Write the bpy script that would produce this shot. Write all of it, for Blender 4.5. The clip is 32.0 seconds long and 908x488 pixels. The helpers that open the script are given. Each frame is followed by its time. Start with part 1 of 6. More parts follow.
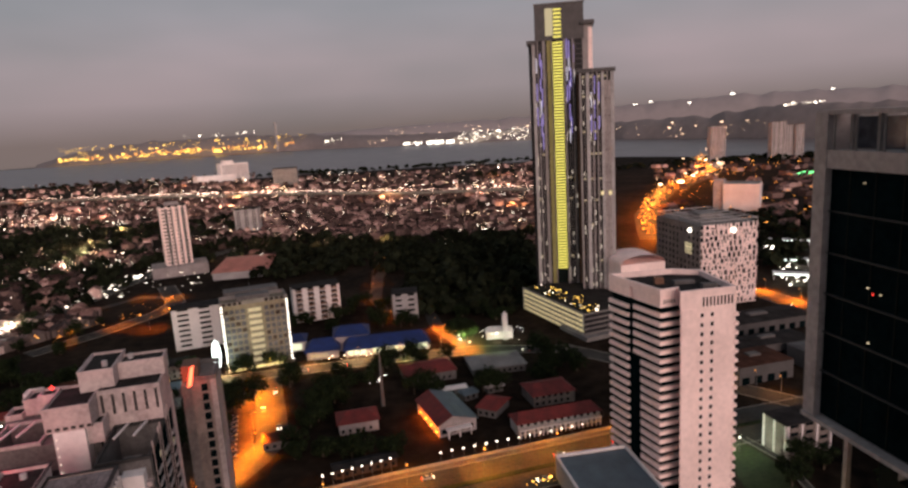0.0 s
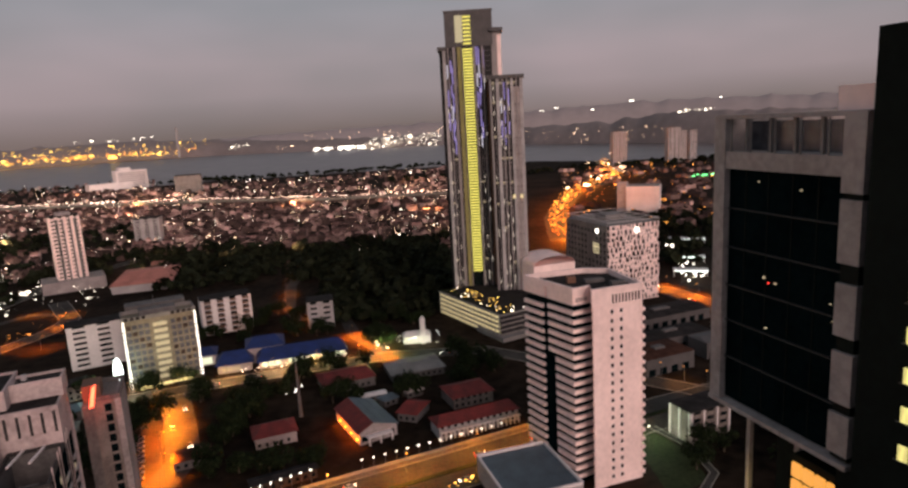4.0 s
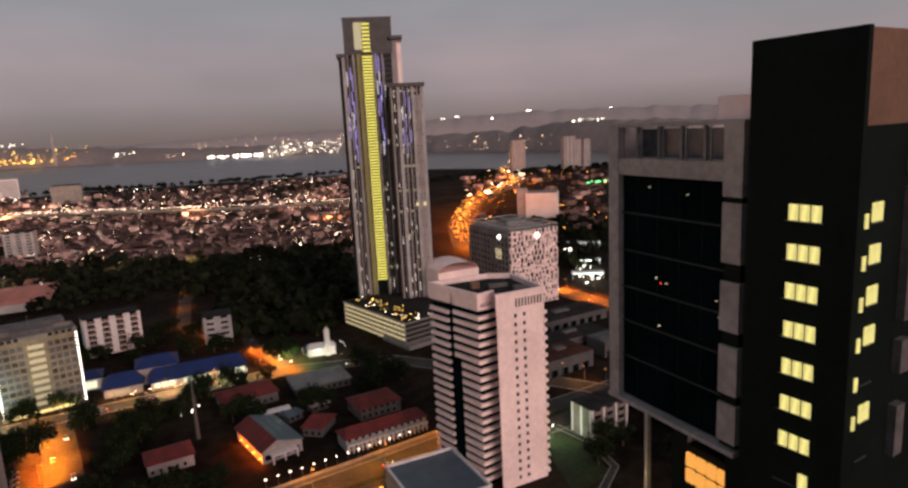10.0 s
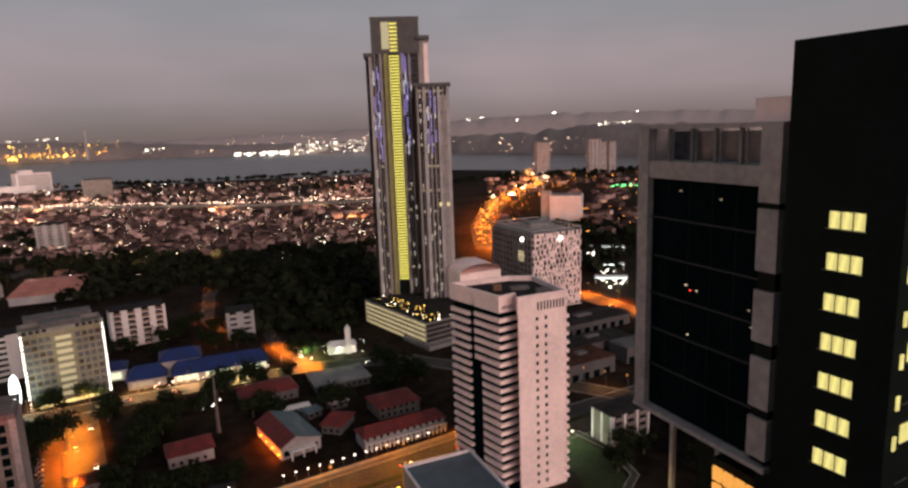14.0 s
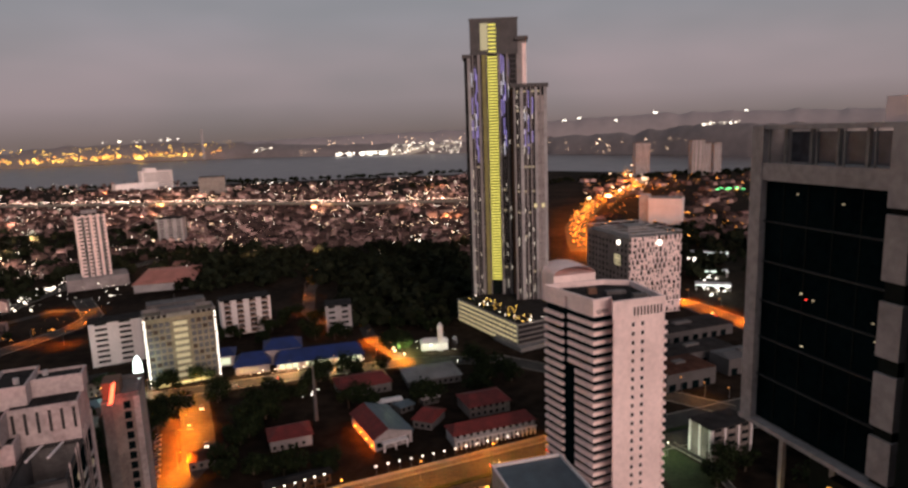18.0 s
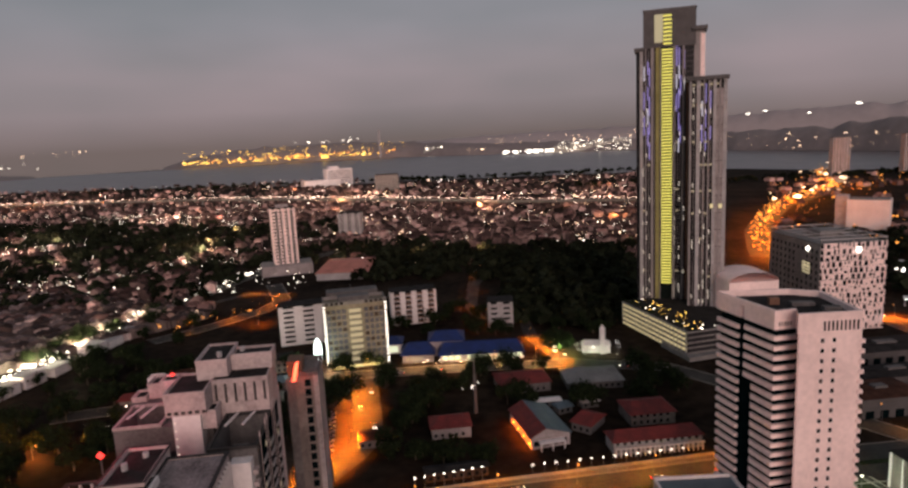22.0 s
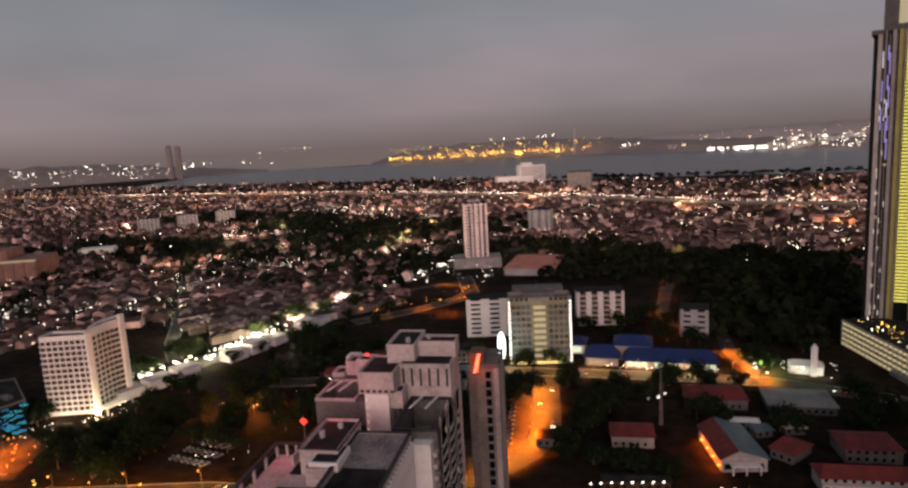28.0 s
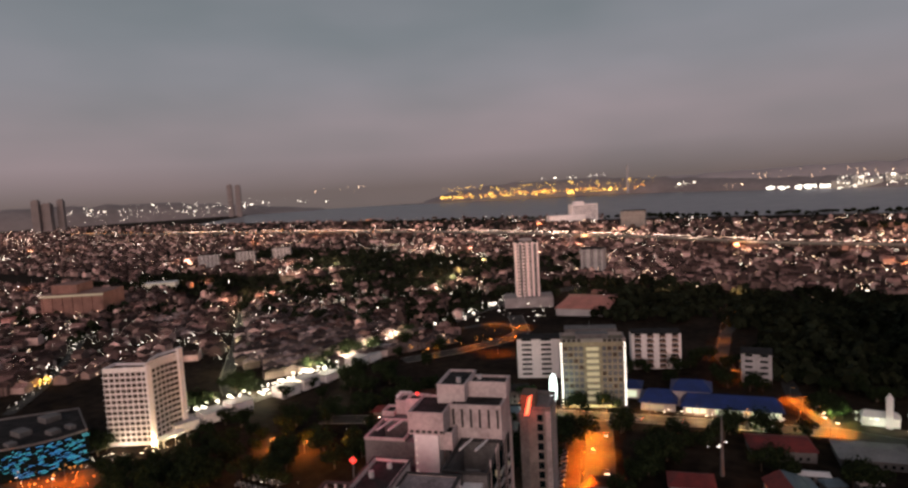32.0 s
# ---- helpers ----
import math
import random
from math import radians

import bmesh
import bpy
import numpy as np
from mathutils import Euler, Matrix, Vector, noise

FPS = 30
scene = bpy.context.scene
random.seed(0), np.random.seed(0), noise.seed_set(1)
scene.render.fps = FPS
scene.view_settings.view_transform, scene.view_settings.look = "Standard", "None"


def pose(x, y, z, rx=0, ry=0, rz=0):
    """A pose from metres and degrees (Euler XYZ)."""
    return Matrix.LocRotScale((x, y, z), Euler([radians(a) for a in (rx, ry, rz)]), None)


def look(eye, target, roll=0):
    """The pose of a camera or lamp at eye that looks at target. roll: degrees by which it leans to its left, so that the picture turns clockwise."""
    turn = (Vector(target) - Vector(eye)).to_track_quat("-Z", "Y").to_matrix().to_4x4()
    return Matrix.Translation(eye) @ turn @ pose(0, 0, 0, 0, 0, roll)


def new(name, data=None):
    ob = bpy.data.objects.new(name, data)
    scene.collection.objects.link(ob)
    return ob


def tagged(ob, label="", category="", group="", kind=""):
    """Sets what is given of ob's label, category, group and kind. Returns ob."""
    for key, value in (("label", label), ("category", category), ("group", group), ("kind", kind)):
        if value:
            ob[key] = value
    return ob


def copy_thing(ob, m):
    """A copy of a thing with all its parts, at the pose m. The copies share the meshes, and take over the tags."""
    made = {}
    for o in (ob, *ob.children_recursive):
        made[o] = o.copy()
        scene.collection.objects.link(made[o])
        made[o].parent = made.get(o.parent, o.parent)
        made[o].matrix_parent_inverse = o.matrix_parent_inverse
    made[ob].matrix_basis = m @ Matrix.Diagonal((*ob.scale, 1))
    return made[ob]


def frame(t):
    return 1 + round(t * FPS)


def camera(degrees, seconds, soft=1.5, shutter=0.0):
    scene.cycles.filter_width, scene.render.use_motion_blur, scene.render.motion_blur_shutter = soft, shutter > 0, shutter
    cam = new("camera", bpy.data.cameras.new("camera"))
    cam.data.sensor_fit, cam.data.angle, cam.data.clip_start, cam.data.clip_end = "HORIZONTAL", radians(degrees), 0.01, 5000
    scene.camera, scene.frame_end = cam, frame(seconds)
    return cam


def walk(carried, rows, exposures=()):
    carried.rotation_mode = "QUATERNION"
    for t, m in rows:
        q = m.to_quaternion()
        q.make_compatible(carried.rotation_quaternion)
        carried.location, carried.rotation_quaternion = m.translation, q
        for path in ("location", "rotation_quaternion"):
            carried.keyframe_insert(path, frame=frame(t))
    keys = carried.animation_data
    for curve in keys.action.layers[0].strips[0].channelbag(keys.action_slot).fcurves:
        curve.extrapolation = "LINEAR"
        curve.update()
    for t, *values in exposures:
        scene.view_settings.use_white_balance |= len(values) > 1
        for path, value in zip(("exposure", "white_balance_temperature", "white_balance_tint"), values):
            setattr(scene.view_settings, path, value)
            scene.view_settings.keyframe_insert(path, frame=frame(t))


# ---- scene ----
# ---- camera and walk ----
cam = camera(70.65, 32.0, soft=2.6)
EXPO = [(0.0, -0.05, 6800, 10), (9.0, -0.10, 6800, 10), (14.0, -0.12, 6800, 10), (20.0, -0.25, 6750, 10), (29.0, -0.33, 6700, 10), (32.0, -0.32, 6700, 10)]
PATH = [
    (0.0, -0.02, -0.13, 130.02, 0.01, -10.80, -3.42),
    (0.5, -0.24, -0.40, 130.03, -0.83, -10.75, -3.56),
    (1.0, -0.48, -0.62, 130.02, -1.91, -10.79, -3.57),
    (1.5, -0.73, -0.78, 130.01, -3.04, -10.68, -3.52),
    (2.0, -0.96, -0.89, 129.99, -4.16, -10.68, -3.40),
    (2.5, -1.15, -0.96, 129.96, -5.10, -10.73, -3.45),
    (3.0, -1.28, -1.00, 129.94, -6.33, -10.78, -3.37),
    (3.5, -1.35, -0.97, 129.93, -7.10, -10.80, -3.35),
    (5.5, -1.37, -0.89, 129.92, -10.46, -10.64, -3.11),
    (6.0, -1.38, -0.79, 129.90, -11.18, -10.52, -3.16),
    (6.5, -1.36, -0.69, 129.88, -11.76, -10.48, -2.90),
    (7.0, -1.33, -0.57, 129.86, -12.40, -10.54, -2.92),
    (7.5, -1.31, -0.47, 129.85, -13.30, -10.40, -2.98),
    (8.0, -1.31, -0.43, 129.84, -14.38, -10.45, -2.86),
    (8.5, -1.31, -0.44, 129.83, -15.34, -10.43, -2.81),
    (9.0, -1.30, -0.43, 129.82, -16.07, -10.62, -2.79),
    (9.5, -1.29, -0.41, 129.81, -16.43, -10.60, -2.82),
    (10.0, -1.27, -0.38, 129.80, -16.59, -10.55, -2.92),
    (10.5, -1.25, -0.33, 129.79, -16.57, -10.58, -2.93),
    (11.0, -1.20, -0.26, 129.78, -16.32, -10.53, -2.82),
    (11.5, -1.14, -0.15, 129.75, -16.21, -10.54, -2.71),
    (12.0, -1.06, -0.02, 129.73, -16.30, -10.59, -2.63),
    (12.5, -0.99, 0.12, 129.70, -16.07, -10.50, -2.50),
    (13.0, -0.95, 0.33, 129.66, -15.76, -10.54, -2.38),
    (13.5, -0.96, 0.60, 129.61, -15.27, -10.38, -2.43),
    (14.0, -1.02, 0.81, 129.58, -14.56, -10.38, -2.01),
    (14.5, -1.17, 0.82, 129.59, -13.63, -10.37, -1.79),
    (16.5, -1.36, 0.71, 129.62, -9.14, -10.11, -1.95),
    (17.0, -1.55, 0.58, 129.63, -8.10, -10.12, -1.91),
    (17.5, -1.72, 0.46, 129.62, -7.09, -10.05, -1.91),
    (18.0, -1.83, 0.34, 129.61, -6.17, -10.03, -2.08),
    (18.5, -1.88, 0.22, 129.62, -4.96, -10.00, -2.04),
    (19.0, -1.87, 0.10, 129.65, -3.67, -9.95, -2.12),
    (19.5, -1.84, 0.01, 129.69, -2.06, -9.98, -2.33),
    (20.0, -1.80, -0.03, 129.73, -0.30, -9.97, -2.54),
    (20.5, -1.74, -0.02, 129.78, 1.53, -9.87, -2.40),
    (21.0, -1.67, 0.05, 129.84, 3.65, -9.82, -2.53),
    (21.5, -1.61, 0.18, 129.91, 5.96, -9.75, -2.84),
    (22.0, -1.53, 0.35, 129.97, 8.60, -9.59, -2.94),
    (22.5, -1.38, 0.53, 130.01, 11.05, -9.38, -3.00),
    (23.0, -1.18, 0.71, 130.04, 13.67, -9.26, -3.01),
    (23.5, -0.96, 0.86, 130.07, 15.98, -9.25, -3.07),
    (24.0, -0.75, 0.97, 130.10, 18.19, -9.12, -3.02),
    (24.5, -0.56, 1.03, 130.13, 19.94, -9.12, -3.06),
    (25.0, -0.41, 1.07, 130.16, 21.30, -9.13, -3.08),
    (25.5, -0.29, 1.12, 130.22, 22.39, -9.12, -2.99),
    (27.5, -0.19, 1.16, 130.28, 25.17, -9.04, -3.07),
    (28.0, -0.15, 1.20, 130.33, 25.69, -9.00, -3.15),
    (28.5, -0.15, 1.25, 130.34, 26.41, -9.13, -3.19),
    (29.0, -0.18, 1.31, 130.35, 27.27, -9.16, -3.46),
    (29.5, -0.22, 1.39, 130.35, 28.04, -9.12, -3.50),
    (30.0, -0.28, 1.47, 130.35, 28.88, -9.20, -3.44),
    (30.5, -0.35, 1.52, 130.35, 29.57, -9.17, -3.41),
    (31.0, -0.44, 1.55, 130.35, 30.04, -8.26, -3.28),
    (31.5, -0.56, 1.59, 130.35, 30.08, -6.70, -3.14),
    (32.0, -0.71, 1.64, 130.35, 30.06, -5.32, -3.17),
]
walk(cam, [(t, pose(x, y, z, 90 + pitch, 0, yaw) @ pose(0, 0, 0, 0, 0, roll)) for t, x, y, z, yaw, pitch, roll in PATH],
     exposures=EXPO)

# ---- sky and large lights ----
world = bpy.data.worlds.new("dusk_sky")
scene.world = world
world.use_nodes = True
wn, wl = world.node_tree.nodes, world.node_tree.links
wbg = wn["Background"]
coord = wn.new("ShaderNodeTexCoord")
sep = wn.new("ShaderNodeSeparateXYZ")
ramp = wn.new("ShaderNodeValToRGB")
cloud = wn.new("ShaderNodeTexNoise")
cloud.inputs["Scale"].default_value = 2.2
cloud.inputs["Detail"].default_value = 3
stretch = wn.new("ShaderNodeMapping")
stretch.inputs["Scale"].default_value = (1, 1, 3.0)
cmix = wn.new("ShaderNodeMixRGB")
cmix.blend_type = "MULTIPLY"
cmix.inputs["Fac"].default_value = 1.0
cramp = wn.new("ShaderNodeValToRGB")
wl.new(coord.outputs["Generated"], sep.inputs[0])
wl.new(sep.outputs["Z"], ramp.inputs[0])
wl.new(coord.outputs["Generated"], stretch.inputs["Vector"])
wl.new(stretch.outputs[0], cloud.inputs["Vector"])
wl.new(cloud.outputs["Fac"], cramp.inputs[0])
wl.new(ramp.outputs[0], cmix.inputs[1])
wl.new(cramp.outputs[0], cmix.inputs[2])
wl.new(cmix.outputs[0], wbg.inputs["Color"])
SKY = [(0.0, (0.222, 0.176, 0.168)), (0.02, (0.28, 0.23, 0.232)), (0.05, (0.355, 0.302, 0.318)), (0.10, (0.375, 0.333, 0.358)),
       (0.165, (0.322, 0.33, 0.365)), (0.22, (0.272, 0.304, 0.338)), (1.0, (0.165, 0.205, 0.25))]
for i, (at, c) in enumerate(SKY):
    el = ramp.color_ramp.elements[i] if i < 2 else ramp.color_ramp.elements.new(at)
    el.position, el.color = at, (*c, 1)
cramp.color_ramp.elements[0].position, cramp.color_ramp.elements[0].color = 0.32, (0.84, 0.87, 0.88, 1)
cramp.color_ramp.elements[1].position, cramp.color_ramp.elements[1].color = 0.68, (1.12, 1.05, 1.08, 1)
wbg.inputs["Strength"].default_value = 1.0

sun = new("afterglow_sun", bpy.data.lights.new("afterglow_sun", "SUN"))
sun.data.energy, sun.data.angle, sun.data.color = 2.3, radians(40), (1.0, 0.73, 0.66)
sun.matrix_world = look((90, -260, 62), (0, 0, 0))


def lamp(x, y, z, watts, colour, radius=1.5):
    ob = new("street_glow", bpy.data.lights.new("street_glow", "POINT"))
    ob.location, ob.data.energy, ob.data.color, ob.data.shadow_soft_size = (x, y, z), watts, colour, radius


def down_lamp(x, y, z, watts, colour, radius=0.6, cone=138):
    """A street lamp's light, shaded above and to the sides."""
    ob = new("street_glow", bpy.data.lights.new("street_glow", "SPOT"))
    ob.location, ob.data.energy, ob.data.color, ob.data.shadow_soft_size = (x, y, z), watts, colour, radius
    ob.data.spot_size, ob.data.spot_blend = radians(cone), 0.5


ORANGE, AMBER, WARM, COOL = (1.0, 0.21, 0.012), (1.0, 0.42, 0.10), (1.0, 0.78, 0.50), (0.85, 1.0, 0.95)


# ---- materials ----
def surface(name, colour, rough=0.8, metal=0.0, vary=0.25, size=4.0, bump=0.15, random_tint=0.0, island=0.0, dark=None, gloss=0.5):
    m = bpy.data.materials.new(name)
    m.use_nodes = True
    n, l = m.node_tree.nodes, m.node_tree.links
    b = n["Principled BSDF"]
    b.inputs["Roughness"].default_value, b.inputs["Metallic"].default_value = rough, metal
    b.inputs["Specular IOR Level"].default_value = gloss
    tc = n.new("ShaderNodeTexCoord")
    big, fine = n.new("ShaderNodeTexNoise"), n.new("ShaderNodeTexNoise")
    big.inputs["Scale"].default_value, big.inputs["Detail"].default_value = 1.0 / size, 4
    fine.inputs["Scale"].default_value, fine.inputs["Detail"].default_value = 9.0 / size, 6
    l.new(tc.outputs["Object"], big.inputs["Vector"])
    l.new(tc.outputs["Object"], fine.inputs["Vector"])
    add = n.new("ShaderNodeMath")
    add.operation = "MULTIPLY_ADD"
    add.inputs[1].default_value = 0.45
    l.new(fine.outputs["Fac"], add.inputs[0])
    half = n.new("ShaderNodeMath")
    half.operation = "MULTIPLY"
    half.inputs[1].default_value = 0.55
    l.new(big.outputs["Fac"], half.inputs[0])
    l.new(half.outputs[0], add.inputs[2])
    mix = n.new("ShaderNodeValToRGB")
    lo = dark or tuple(c * (1 - 1.6 * vary) for c in colour)
    hi = tuple(min(1, c * (1 + vary)) for c in colour)
    mix.color_ramp.elements[0].position, mix.color_ramp.elements[0].color = 0.34, (*[max(c, 0) for c in lo], 1)
    mix.color_ramp.elements[1].position, mix.color_ramp.elements[1].color = 0.62, (*hi, 1)
    l.new(add.outputs[0], mix.inputs[0])
    out = mix.outputs[0]
    if random_tint or island:
        info = n.new("ShaderNodeNewGeometry") if island else n.new("ShaderNodeObjectInfo")
        hsv = n.new("ShaderNodeHueSaturation")
        rng = n.new("ShaderNodeMapRange")
        k = island or random_tint
        tail = n.new("ShaderNodeMath")
        tail.operation, tail.inputs[1].default_value = "POWER", 4.0 if k > 0.8 else 1.0
        rng.inputs["To Min"].default_value, rng.inputs["To Max"].default_value = (0.4, 4.2) if k > 0.8 else (1 - k, 1 + k)
        l.new(info.outputs["Random Per Island" if island else "Random"], tail.inputs[0])
        l.new(tail.outputs[0], rng.inputs["Value"])
        l.new(rng.outputs[0], hsv.inputs["Value"])
        l.new(out, hsv.inputs["Color"])
        out = hsv.outputs[0]
    l.new(out, b.inputs["Base Color"])
    if bump:
        bp = n.new("ShaderNodeBump")
        bp.inputs["Strength"].default_value, bp.inputs["Distance"].default_value = bump, 0.1
        l.new(fine.outputs["Fac"], bp.inputs["Height"])
        l.new(bp.outputs[0], b.inputs["Normal"])
    return m


def glow(name, colour, strength, vary=0.0, sampled=False, folds=False):
    m = bpy.data.materials.new(name)
    m.use_nodes = True
    n, l = m.node_tree.nodes, m.node_tree.links
    b = n["Principled BSDF"]
    b.inputs["Base Color"].default_value = (0.05, 0.05, 0.05, 1)
    b.inputs["Emission Color"].default_value = (*colour, 1)
    b.inputs["Emission Strength"].default_value = strength
    if vary:
        geo, rng, pw = n.new("ShaderNodeNewGeometry"), n.new("ShaderNodeMapRange"), n.new("ShaderNodeMath")
        pw.operation, pw.inputs[1].default_value = "POWER", 2.5
        l.new(geo.outputs["Random Per Island"], pw.inputs[0])
        rng.inputs["To Min"].default_value, rng.inputs["To Max"].default_value = strength * (1 - vary), strength * (1 + 2 * vary)
        l.new(pw.outputs[0], rng.inputs["Value"])
        l.new(rng.outputs[0], b.inputs["Emission Strength"])
    if folds:
        # curtain folds behind the pane
        tc, wv, cr = n.new("ShaderNodeTexCoord"), n.new("ShaderNodeTexWave"), n.new("ShaderNodeValToRGB")
        wv.bands_direction = "Y"
        wv.inputs["Scale"].default_value, wv.inputs["Distortion"].default_value = 0.55, 5.0
        cr.color_ramp.elements[0].color = (*[c * 0.7 for c in colour], 1)
        cr.color_ramp.elements[1].color = (*colour, 1)
        l.new(tc.outputs["Object"], wv.inputs["Vector"])
        l.new(wv.outputs["Fac"], cr.inputs[0])
        l.new(cr.outputs[0], b.inputs["Emission Color"])
    if not sampled:
        m.cycles.emission_sampling = "NONE"
    return m


